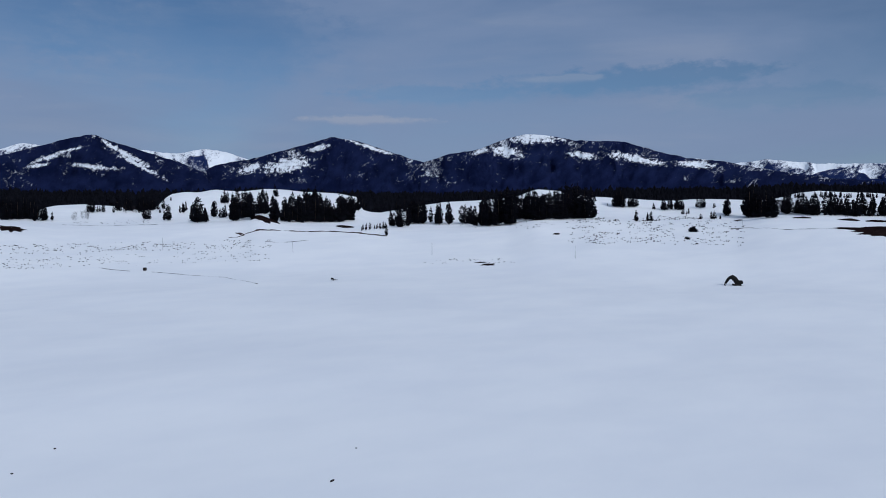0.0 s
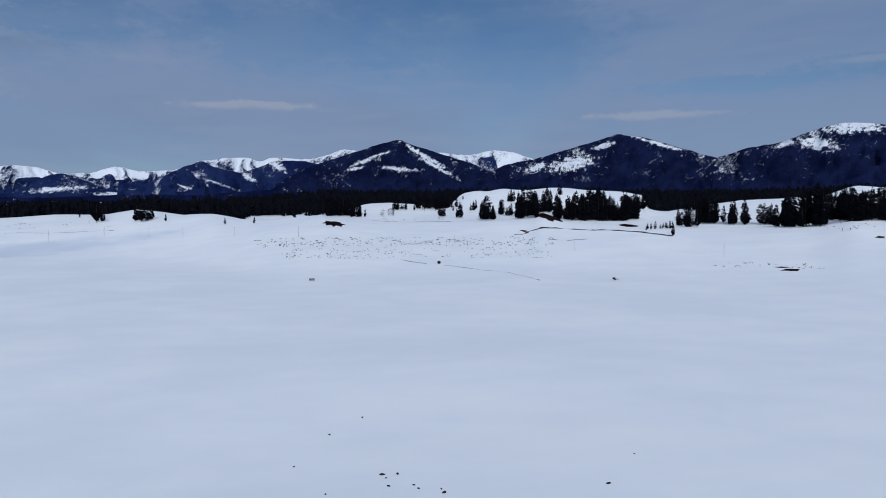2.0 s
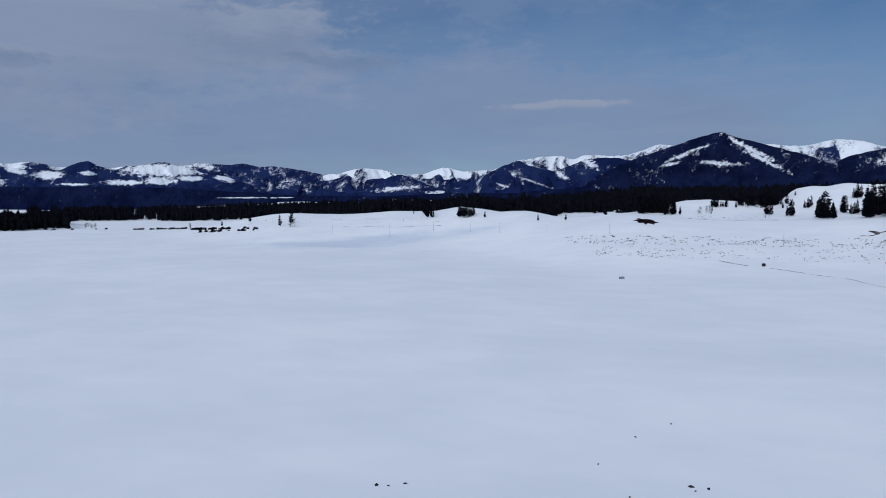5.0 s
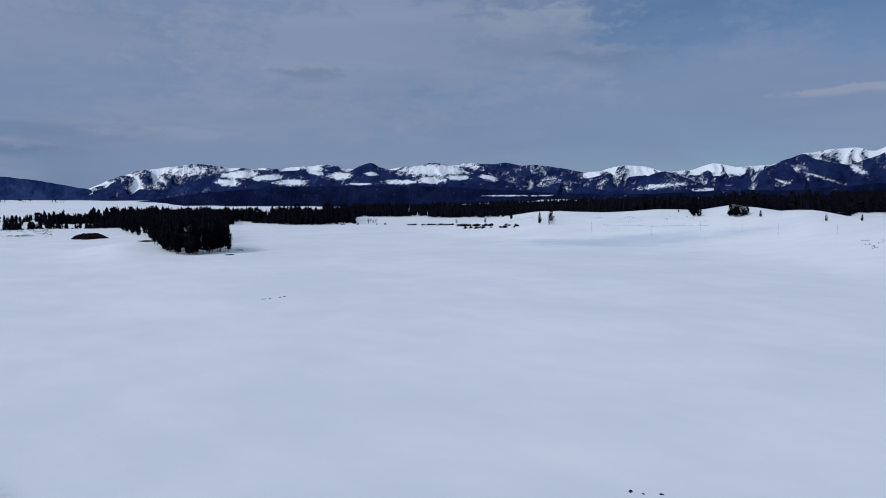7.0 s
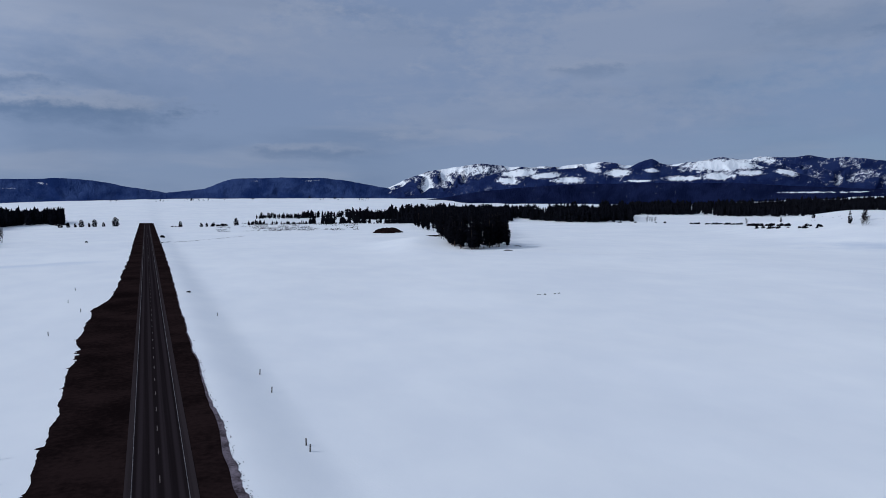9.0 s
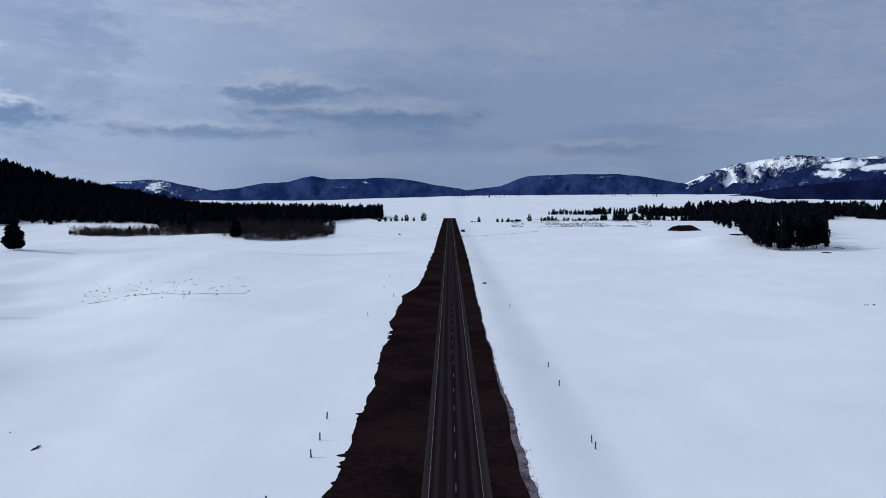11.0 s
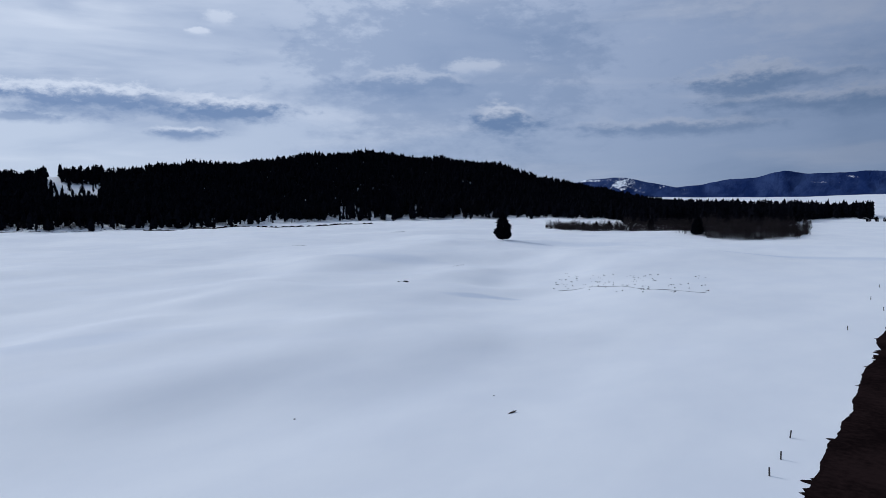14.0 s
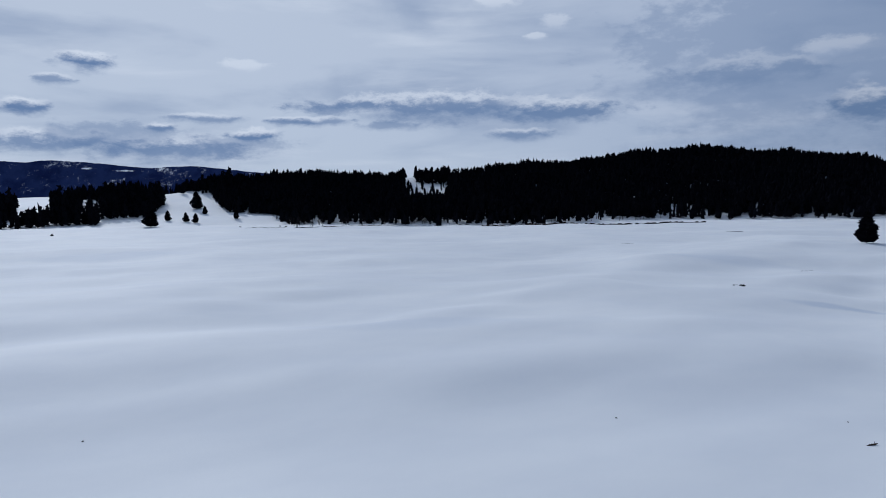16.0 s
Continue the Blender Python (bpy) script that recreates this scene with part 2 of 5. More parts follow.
def make_mountain(name, forest, forest_light, snow_low, snow_high):
    """Conifer slopes, haze blue in their forest colours, with snow where the mesh's own attribute and a finer noise say
    so.
    """
    mat, n, bsdf, place = material(name, forest, 1.0, 0.0)
    cover = n.add("ShaderNodeAttribute")
    cover.attribute_name = "snow_cover"
    spread = n.add("ShaderNodeAttribute")
    spread.attribute_name = "view_place"
    where = spread.outputs["Vector"]
    fine, broad = n.noise(where, 3.4, 8, 0.66, 0.5), n.noise(where, 0.8, 5)
    streaks = n.noise(n.stretch(where, (1.0, 0.75, 1.0), (0, 0, 0.6)), 7.0, 7, 0.66, 0.6)
    grain = n.noise(where, 19.0, 3, 0.7, 0.2)
    much = n.math("ADD", n.math("MULTIPLY_ADD", fine, 1.4, cover.outputs["Fac"]), n.math("MULTIPLY_ADD", streaks, 1.5, n.math("MULTIPLY_ADD", grain, 0.75, -1.825)))
    tone = n.math("MULTIPLY_ADD", streaks, 0.22, n.math("MULTIPLY", broad, 0.78))
    trees = n.mix(n.ramp(tone, 0.36, 0.64), (*forest, 1), (*forest_light, 1))
    n.feed(bsdf.inputs["Base Color"], n.mix(n.ramp(much, snow_low, snow_high), trees, (0.84, 0.87, 0.9, 1)))
    bump(n, bsdf, n.math("MULTIPLY_ADD", fine, -0.6, n.math("MULTIPLY", broad, -1.2)), 0.5, 30.0)
    return mat


SNOW = make_snow()
ASPHALT = make_asphalt()
EARTH = mottled("damp_earth", (0.0068, 0.0043, 0.0045), (0.0205, 0.0124, 0.0119), (0.06, 0.9), 1.0, 0.0, 0.3, 0.05)
SLUSH = mottled("dirty_snow", (0.034, 0.025, 0.029), (0.20, 0.165, 0.19), (0.35, 2.2), 0.9, 0.1, 0.3, 0.06)
CLAY = mottled("red_clay", (0.026, 0.018, 0.018), (0.085, 0.058, 0.054), (0.3, 2.0), 0.9, 0.1, 0.5, 0.1)
PAINT = mottled("road_paint", (0.042, 0.037, 0.039), (0.155, 0.14, 0.14), (0.8, 6.0), 0.7, 0.3, 0.1, 0.01)
YELLOW = mottled("yellow_road_paint", (0.055, 0.042, 0.038), (0.135, 0.105, 0.090), (0.8, 6.0), 0.7, 0.3, 0.1, 0.01)
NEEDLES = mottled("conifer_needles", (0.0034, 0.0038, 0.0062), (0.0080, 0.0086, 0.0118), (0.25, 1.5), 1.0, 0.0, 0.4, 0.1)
BARK = mottled("pine_bark", (0.045, 0.032, 0.026), (0.11, 0.075, 0.055), (1.0, 6.0), 0.9, 0.1, 0.6, 0.05)
TWIGS = mottled("bare_twigs", (0.013, 0.0105, 0.0115), (0.040, 0.033, 0.034), (0.3, 2.0), 1.0, 0.0, 0.2, 0.02)
STRAW = mottled("dead_grass", (0.012, 0.010, 0.010), (0.036, 0.030, 0.027), (0.5, 3.0), 0.9, 0.1, 0.2, 0.02)
GREY_WOOD = mottled("weathered_wood", (0.05, 0.045, 0.042), (0.13, 0.12, 0.11), (1.5, 9.0), 0.85, 0.2, 0.4, 0.01)
PALE_POLE = mottled("pale_pole", (0.30, 0.30, 0.31), (0.46, 0.46, 0.47), (1.0, 7.0), 0.8, 0.2, 0.3, 0.01)
ROCK = mottled("dark_rock", (0.014, 0.013, 0.014), (0.045, 0.042, 0.042), (0.8, 5.0), 0.85, 0.2, 0.6, 0.05)
# distance haze is painted into these forest base colours as added blue
NEAR_SLOPE = make_mountain("near_slope_haze_tint", (0.0050, 0.0082, 0.031), (0.0112, 0.0170, 0.056), 0.42, 1.0)
FAR_SLOPE = make_mountain("far_slope_haze_tint", (0.0085, 0.0155, 0.062), (0.019, 0.032, 0.100), 0.36, 1.05)
HAZE_BLUE_SLOPE = make_mountain("far_slope_strong_haze_tint", (0.0115, 0.0255, 0.094), (0.036, 0.060, 0.155), 0.50, 1.05)


# ---- shapes of the land ----
def hashed(ix, iy, seed):
    v = np.sin(ix * 127.1 + iy * 311.7 + seed * 74.7) * 43758.5453
    return v - np.floor(v)


def value_noise(x, y, seed=0):
    ix, iy = np.floor(x), np.floor(y)
    fx, fy = x - ix, y - iy
    fx, fy = fx * fx * (3 - 2 * fx), fy * fy * (3 - 2 * fy)
    a, b = hashed(ix, iy, seed), hashed(ix + 1, iy, seed)
    c, d = hashed(ix, iy + 1, seed), hashed(ix + 1, iy + 1, seed)
    return (a + (b - a) * fx) * (1 - fy) + (c + (d - c) * fx) * fy


def fbm(x, y, seed=0, octaves=4, gain=0.5):
    total, amount, norm = 0.0, 1.0, 0.0
    for k in range(octaves):
        total, norm = total + amount * value_noise(x * 2 ** k, y * 2 ** k, seed + 13 * k), norm + amount
        amount *= gain
    return total / norm


def smooth(low, high, v):
    s = np.clip((np.asarray(v, float) - low) / (high - low), 0, 1)
    return s * s * (3 - 2 * s)


def polar(x, y):
    return np.degrees(np.arctan2(-x, y)), np.hypot(x, y)


def at(az, d):
    """The plan point d metres off, az degrees left of the road's line."""
    return -np.sin(np.radians(az)) * d, np.cos(np.radians(az)) * d


# lone swells in the fields: bearing, its spread, distance, its spread, height
HUMMOCKS = [(-20.5, 2.5, 620, 80, 6), (-23.5, 3.0, 640, 60, 4), (48, 9, 520, 90, 2.2), (32, 7, 690, 80, 2.2), (18, 8, 780, 60, 4), (82, 10, 950, 200, 4), (-61, 9, 665, 60, -4.2), (14, 8, 560, 42, -2.6), (40, 9, 560, 60, 4.0), (62, 9, 430, 45, 2.4), (30, 6, 430, 50, -2.5), (-66, 5, 660, 50, 1.5), (16.5, 4.5, 500, 70, 4.5), (25, 4, 500, 60, 3.5), (47, 4, 440, 60, 4.0), (37, 3.5, 690, 80, 5.0), (66, 7, 330, 40, 2.0), (54, 6, 300, 40, 1.6)]
# the near snow ridge on the side of the peaks: bearing, dip of its crest
RIDGE_AZ = (-160, -146, -142, -138.7, -136.4, -131, -126.1, -124.6, -121.4, -119.1, -114.5, -110.9, -105.8, -103.6, -100.9, -99.9, -99, -98, -96.6, -92.5, -88.6, -85, -81.6, -80, -77, -75.3, -73, -70.7, -67.6, -65.4, -62, -58, -54, -48)
RIDGE_EL = (-1.2, -1.12, -0.9, -0.98, -1.32, -1.25, -1.0, -1.15, -1.0, -1.49, -1.65, -1.63, -1.37, -1.33, -1.08, -0.8, -0.52, -0.95, -1.05, -1.19, -1.25, -1.15, -0.69, -0.8, -1.15, -1.0, -0.55, -0.65, -0.12, -0.5, -0.5, -0.8, -0.95, -1.4)
# the snow hills behind it
BACK_AZ = (-160, -150, -145.4, -142, -140.5, -138.5, -136, -134.3, -131, -128, -126.3, -124.5, -123.2, -121.4, -119.5, -117, -114, -112, -110, -108.6, -107.4, -106.8, -105.4, -102.8, -101, -99.7, -98, -97, -95.9, -94.6, -93.8, -92.6, -91.5, -90.2, -88.7, -86.8, -85, -83, -78)
BACK_EL = (-0.3, 0.3, 0.72, 0.95, 0.85, 0.3, 0.38, 0.48, 0.45, 0.58, 0.69, 0.9, 1.21, 1.37, 0.7, 0.5, 0.4, 0.1, -0.2, -0.5, -0.3, 0.83, 1.11, 1.29, 1.48, 1.52, 1.34, 1.34, 1.43, 1.17, 1.25, 1.04, -0.02, -0.1, 0.25, 0.38, 0.31, -0.2, -0.8)
# the wooded hill beside the road: bearing and the height of its crest
HILL_AZ = (12, 17, 20.5, 23, 27, 30, 33, 38, 43, 47, 50.5, 53, 56, 60, 62.5, 64, 65.5, 66.4, 67.5, 70, 76, 80, 84, 89, 93, 97, 110, 140)
HILL_Z = (0, 4, 14, 30, 58, 80, 112, 128, 145, 134, 112, 106, 102, 86, 80, 80, 85, 84, 74, 76, 78, 72, 58, 46, 34, 26, 30, 0)
FOOT_AZ, FOOT_D = (12, 30, 43, 52, 60, 70, 80, 97), (1250, 1330, 1370, 1130, 1050, 1080, 1150, 1150)
CREST_D = (1750, 1850, 1900, 1650, 1500, 1500, 1560, 1500)


def ground_z(x, y):
    x, y = np.asarray(x, float), np.asarray(y, float)
    az, d = polar(x, y)
    # away from the road the field rolls gently
    off_road = smooth(20, 60, np.abs(x - 0.7)) * smooth(60, 160, d)
    z = off_road * ((fbm(x / 90, y / 90, 3, 3) - 0.5) * 2.6 + (fbm(x / 34, y / 60, 8, 2) - 0.5) * 0.7)
    left = smooth(10, 35, az) * smooth(170, 120, az)
    z = z + off_road * left * (fbm(x / 75, y / 150, 21, 3) - 0.5) * (9.0 + 5.0 * smooth(900, 450, d))
    # the low embankment between the road and the field
    z = z - 2.0 * smooth(11.5, 28, x) * (1 - 0.95 * smooth(40, 260, x)) * smooth(40, 120, d) * smooth(-40, 60, y)
    right = smooth(-43, -54, az) * smooth(-178, -158, az)
    ridge_d = np.interp(az, (-160, -77, -68, -48), (640, 690, 940, 1050))
    crest = EYE + ridge_d * np.tan(np.radians(np.interp(az, RIDGE_AZ, RIDGE_EL)))
    behind = EYE + 1060 * np.tan(np.radians(np.interp(az, BACK_AZ, BACK_EL)))
    z = z + right * (crest * smooth(ridge_d * 0.54, ridge_d, d) - 5 * smooth(ridge_d, ridge_d + 120, d) + 26 * smooth(1000, 2000, d) * smooth(-70, -86, az))
    z = z + right * np.maximum(behind - crest + 3, 0) * np.exp(-((d - 1060) / 140) ** 2)
    z = z + right * smooth(450, 700, d) * (fbm(x / 70, y / 70, 5, 3) - 0.5) * 3
    for a0, wa, d0, wd, h in HUMMOCKS:
        z = z + h * np.exp(-((az - a0) / wa) ** 2 - ((d - d0) / wd) ** 2)
    z = z + 60 * smooth(1450, 3700, d) * np.interp(az, (-30, -2, 5, 10, 25, 40), (1, 1, 0.84, 0.68, 0.62, 0.8))
    z = z + (fbm(x / 420, y / 420, 17, 3) - 0.5) * 12 * smooth(1900, 2700, d)
    foot, crest = np.interp(az, FOOT_AZ, FOOT_D), np.interp(az, FOOT_AZ, CREST_D)
    s = np.clip((d - foot) / (crest - foot), 0, 1)
    hill = np.interp(az, HILL_AZ, HILL_Z, 0, 0) * (s ** 1.25) * (1 - 0.6 * smooth(1.0, 1.9, (d - foot) / (crest - foot)))
    return z + hill + hill * (fbm(x / 160, y / 160, 31, 3) - 0.5) * 0.12


def mesh_of(name, verts, faces, mat, smooth_faces=True):
    """A mesh from arrays: all faces with the same number of corners."""
    verts, faces = np.asarray(verts, np.float32), np.asarray(faces, np.int32)
    me = bpy.data.meshes.new(name)
    me.vertices.add(len(verts))
    me.vertices.foreach_set("co", verts.ravel())
    me.loops.add(faces.size)
    me.loops.foreach_set("vertex_index", faces.ravel())
    me.polygons.add(len(faces))
    me.polygons.foreach_set("loop_start", np.arange(0, faces.size, faces.shape[1], dtype=np.int32))
    me.polygons.foreach_set("use_smooth", np.full(len(faces), smooth_faces))
    me.update(calc_edges=True)
    me.validate()
    me.materials.append(mat)
    return me


def grid_faces(rows, cols, closed=False):
    i, j = np.meshgrid(np.arange(rows - 1), np.arange(cols if closed else cols - 1), indexing="ij")
    k = (j + 1) % cols
    return np.stack([i * cols + j, i * cols + k, (i + 1) * cols + k, (i + 1) * cols + j], -1).reshape(-1, 4)


def build_ground():
    az = np.radians(np.arange(0, 360, 0.4))
    d = np.concatenate([np.linspace(3, 60, 12), np.geomspace(64, 4950, 200)])
    dd, aa = np.meshgrid(d, az, indexing="ij")
    x, y = -np.sin(aa) * dd, np.cos(aa) * dd
    verts = np.stack([x, y, ground_z(x, y)], -1).reshape(-1, 3)
    cols = len(az)
    faces = grid_faces(len(d), cols, True)
    middle = len(verts)
    verts = np.vstack([verts, [(0, 0, 0)]])
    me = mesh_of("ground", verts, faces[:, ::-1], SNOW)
    cap = new("ground", me)
    bm = bmesh.new()
    bm.from_mesh(me)
    bm.verts.ensure_lookup_table()
    for j in range(cols):
        bm.faces.new((bm.verts[middle], bm.verts[(j + 1) % cols], bm.verts[j])).smooth = True
    bmesh.ops.recalc_face_normals(bm, faces=bm.faces)
    bm.to_mesh(me)
    bm.free()
    tagged(cap, "rolling snow-covered field reaching the far hills", "ground", kind="structure")


build_ground()


def build_mountain(number, label, ridge, crest_d, foot_d, mat, cover, seed, clearings=(), rough=1.0, relief=0.16):
    """A mountain as a relief: ridge gives bearing and elevation of its crest, cover how snow lies (base, with height, in gullies)."""
    ridge = sorted(ridge)
    az = np.arange(ridge[0][0], ridge[-1][0], 0.07 if ridge[-1][0] < 60 else 0.12)
    el = np.interp(az, [r[0] for r in ridge], [r[1] for r in ridge])
    width = np.ones(9) / 9
    el = np.convolve(np.pad(el, 4, mode="edge"), width, "valid")
    el = el + rough * (fbm(az * 0.9, az * 0 + seed, seed, 5, 0.6) - 0.5) * 0.22
    s = np.concatenate([np.linspace(0, 1, 56), [1.04, 1.1, 1.25]])
    ss, aa = np.meshgrid(s, az, indexing="ij")
    wander = (fbm(aa * 0.35, ss * 0 + 0.3, seed + 2, 3) - 0.5) * 260
    dd = foot_d + (crest_d + wander - foot_d) * ss
    x, y = at(aa, dd)
    low = ground_z(*at(az, foot_d)) - 6
    top = EYE + np.tan(np.radians(el)) * (crest_d + wander[0])
    rise = np.where(ss <= 1, ss ** 1.25, 1 - (ss - 1) * 2.2)
    # spurs and gullies that run down the slope
    turn = aa + (fbm(aa * 0.6, ss * 2.5, seed + 4, 2) - 0.5) * 2.0
    spur = 1 - np.sqrt((2 * fbm(turn * (1.0 if relief > 0.2 else 0.6), ss * 2.2, seed + 5, 3, 0.42) - 1) ** 2 + 0.01) * 1.6
    carve = spur * np.sin(np.pi * np.clip(ss, 0, 1)) ** 0.8
    height = top - low
    z = low + height * rise + height * relief * (carve - 0.4 * np.sin(np.pi * np.clip(ss, 0, 1))) * rough
    me = mesh_of("mountain", np.stack([x, y, z], -1).reshape(-1, 3), grid_faces(len(s), len(az))[:, ::-1], mat)
    base, with_height, in_gully = cover
    angle = np.degrees(np.arctan2(z - EYE, np.hypot(x, y)))
    patchy = fbm(aa * 1.9 + angle * 0.6, angle * 2.4, seed + 9, 4)
    amount = base + with_height * np.clip(ss, 0, 1) ** 2 + in_gully * (0.5 - spur) + (patchy - 0.5) * 0.8
    for a0, e0, wa, we, lean in clearings:
        u, v = (aa - a0) / wa, (angle - e0 - lean * (aa - a0)) / we
        edge = (fbm(aa * 4.5, angle * 9, seed + 15, 4, 0.7) - 0.5) * (1.1 if number == 15 else 2.0)
        amount = np.maximum(amount, (1.35 if number == 15 else 0.62 if mat is HAZE_BLUE_SLOPE and number != 12 else 1.05) * smooth(1.7, 0.2, np.sqrt(u * u + v * v) + edge))
    amount = amount * smooth(0.05, 0.45, ss)
    layer = me.attributes.new("snow_cover", "FLOAT", "POINT")
    layer.data.foreach_set("value", np.clip(amount, 0, 1.5).astype(np.float32).ravel())
    # speckle coordinates are bearing and elevation, so the grain fits the camera's view
    layer = me.attributes.new("view_place", "FLOAT_VECTOR", "POINT")
    layer.data.foreach_set("vector", np.stack([aa + angle * 0.3, angle * 1.15, aa * 0 + seed * 3.7], -1).astype(np.float32).ravel())
    return tagged(new("mountain_%d" % number, me), label, "mountain", kind="structure")


DARK = (0.09, 0.18, 0.34)
WHITE = (0.34, 0.90, 1.0)
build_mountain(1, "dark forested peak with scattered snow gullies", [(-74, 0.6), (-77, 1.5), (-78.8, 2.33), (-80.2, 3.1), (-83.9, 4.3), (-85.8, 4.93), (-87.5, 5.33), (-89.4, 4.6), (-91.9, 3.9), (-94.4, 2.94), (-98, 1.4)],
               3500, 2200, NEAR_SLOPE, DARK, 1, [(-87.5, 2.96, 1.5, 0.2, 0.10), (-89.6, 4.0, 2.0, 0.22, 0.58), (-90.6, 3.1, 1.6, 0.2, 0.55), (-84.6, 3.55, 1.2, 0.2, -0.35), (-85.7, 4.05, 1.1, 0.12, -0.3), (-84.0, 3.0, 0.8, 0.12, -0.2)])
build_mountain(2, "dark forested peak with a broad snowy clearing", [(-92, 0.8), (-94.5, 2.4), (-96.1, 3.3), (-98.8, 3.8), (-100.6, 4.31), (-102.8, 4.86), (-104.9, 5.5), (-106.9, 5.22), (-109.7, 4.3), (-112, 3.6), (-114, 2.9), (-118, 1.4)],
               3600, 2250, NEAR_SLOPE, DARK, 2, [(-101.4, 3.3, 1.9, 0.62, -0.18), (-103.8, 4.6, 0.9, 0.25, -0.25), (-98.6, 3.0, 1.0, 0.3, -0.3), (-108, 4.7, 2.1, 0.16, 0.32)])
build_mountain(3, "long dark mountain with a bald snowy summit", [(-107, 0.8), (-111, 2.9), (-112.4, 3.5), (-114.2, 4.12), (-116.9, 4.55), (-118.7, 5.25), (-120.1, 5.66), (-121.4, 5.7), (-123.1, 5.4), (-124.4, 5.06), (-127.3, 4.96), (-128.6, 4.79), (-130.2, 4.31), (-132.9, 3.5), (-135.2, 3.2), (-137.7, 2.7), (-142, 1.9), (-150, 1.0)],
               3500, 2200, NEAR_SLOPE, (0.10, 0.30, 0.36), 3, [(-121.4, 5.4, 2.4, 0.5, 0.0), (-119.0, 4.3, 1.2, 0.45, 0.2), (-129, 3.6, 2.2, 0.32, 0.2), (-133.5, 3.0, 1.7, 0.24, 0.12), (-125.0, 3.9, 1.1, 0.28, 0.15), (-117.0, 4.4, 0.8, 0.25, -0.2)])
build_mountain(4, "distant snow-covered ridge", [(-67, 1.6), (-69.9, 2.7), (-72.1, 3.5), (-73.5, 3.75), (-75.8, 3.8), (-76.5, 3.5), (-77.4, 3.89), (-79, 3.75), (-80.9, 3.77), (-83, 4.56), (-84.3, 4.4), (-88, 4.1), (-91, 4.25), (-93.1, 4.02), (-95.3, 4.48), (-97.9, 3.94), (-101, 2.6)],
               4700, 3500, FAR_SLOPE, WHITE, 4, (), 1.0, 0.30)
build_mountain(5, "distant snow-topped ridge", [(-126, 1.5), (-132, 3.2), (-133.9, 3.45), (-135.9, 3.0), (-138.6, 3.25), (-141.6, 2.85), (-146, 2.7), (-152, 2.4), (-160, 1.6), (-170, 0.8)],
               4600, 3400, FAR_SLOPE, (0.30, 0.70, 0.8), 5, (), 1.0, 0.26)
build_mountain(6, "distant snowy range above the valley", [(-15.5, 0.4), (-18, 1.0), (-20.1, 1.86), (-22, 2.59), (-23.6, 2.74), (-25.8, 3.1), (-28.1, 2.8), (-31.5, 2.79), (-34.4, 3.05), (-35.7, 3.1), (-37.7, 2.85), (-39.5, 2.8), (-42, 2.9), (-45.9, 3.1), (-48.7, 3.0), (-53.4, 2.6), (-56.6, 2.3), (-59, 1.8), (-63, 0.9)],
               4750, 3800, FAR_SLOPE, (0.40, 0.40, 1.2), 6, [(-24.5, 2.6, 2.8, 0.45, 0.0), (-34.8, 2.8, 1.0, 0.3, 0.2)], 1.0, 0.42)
build_mountain(15, "rounded haze-tinted forested foothills with logged white clearings", [(-19, 0.4), (-24.1, 1.37), (-26.7, 2.18), (-28.0, 2.55), (-29.4, 2.7), (-32.1, 2.6), (-34.8, 2.7), (-37.7, 2.6), (-38.4, 3.05), (-39.4, 3.34), (-40.3, 2.9), (-41, 2.62), (-42.6, 3.0), (-44.4, 3.32), (-46.2, 3.05), (-47.1, 2.55), (-48.9, 2.24), (-50.7, 1.7), (-53, 0.8)],
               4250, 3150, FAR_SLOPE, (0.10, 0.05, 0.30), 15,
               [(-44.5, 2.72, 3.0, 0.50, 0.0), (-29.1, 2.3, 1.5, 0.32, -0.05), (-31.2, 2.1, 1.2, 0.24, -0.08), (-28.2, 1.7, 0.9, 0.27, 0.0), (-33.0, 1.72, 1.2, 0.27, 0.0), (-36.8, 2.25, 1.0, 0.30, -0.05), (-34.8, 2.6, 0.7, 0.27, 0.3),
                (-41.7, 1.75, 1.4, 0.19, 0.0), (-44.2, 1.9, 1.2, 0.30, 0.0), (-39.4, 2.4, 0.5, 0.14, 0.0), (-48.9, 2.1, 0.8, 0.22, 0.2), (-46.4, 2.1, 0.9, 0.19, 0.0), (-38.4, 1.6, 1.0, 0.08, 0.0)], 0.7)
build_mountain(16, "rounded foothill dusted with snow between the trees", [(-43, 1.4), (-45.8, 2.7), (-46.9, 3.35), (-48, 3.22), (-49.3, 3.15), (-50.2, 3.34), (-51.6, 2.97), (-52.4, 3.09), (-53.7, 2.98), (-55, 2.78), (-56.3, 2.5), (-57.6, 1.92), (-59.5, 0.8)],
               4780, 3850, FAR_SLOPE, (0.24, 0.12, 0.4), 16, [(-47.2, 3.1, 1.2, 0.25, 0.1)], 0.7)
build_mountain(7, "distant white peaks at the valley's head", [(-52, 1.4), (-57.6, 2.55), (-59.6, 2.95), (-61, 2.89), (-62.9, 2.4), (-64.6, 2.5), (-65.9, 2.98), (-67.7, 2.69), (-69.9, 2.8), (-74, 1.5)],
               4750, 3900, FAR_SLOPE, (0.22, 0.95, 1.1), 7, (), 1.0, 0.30)
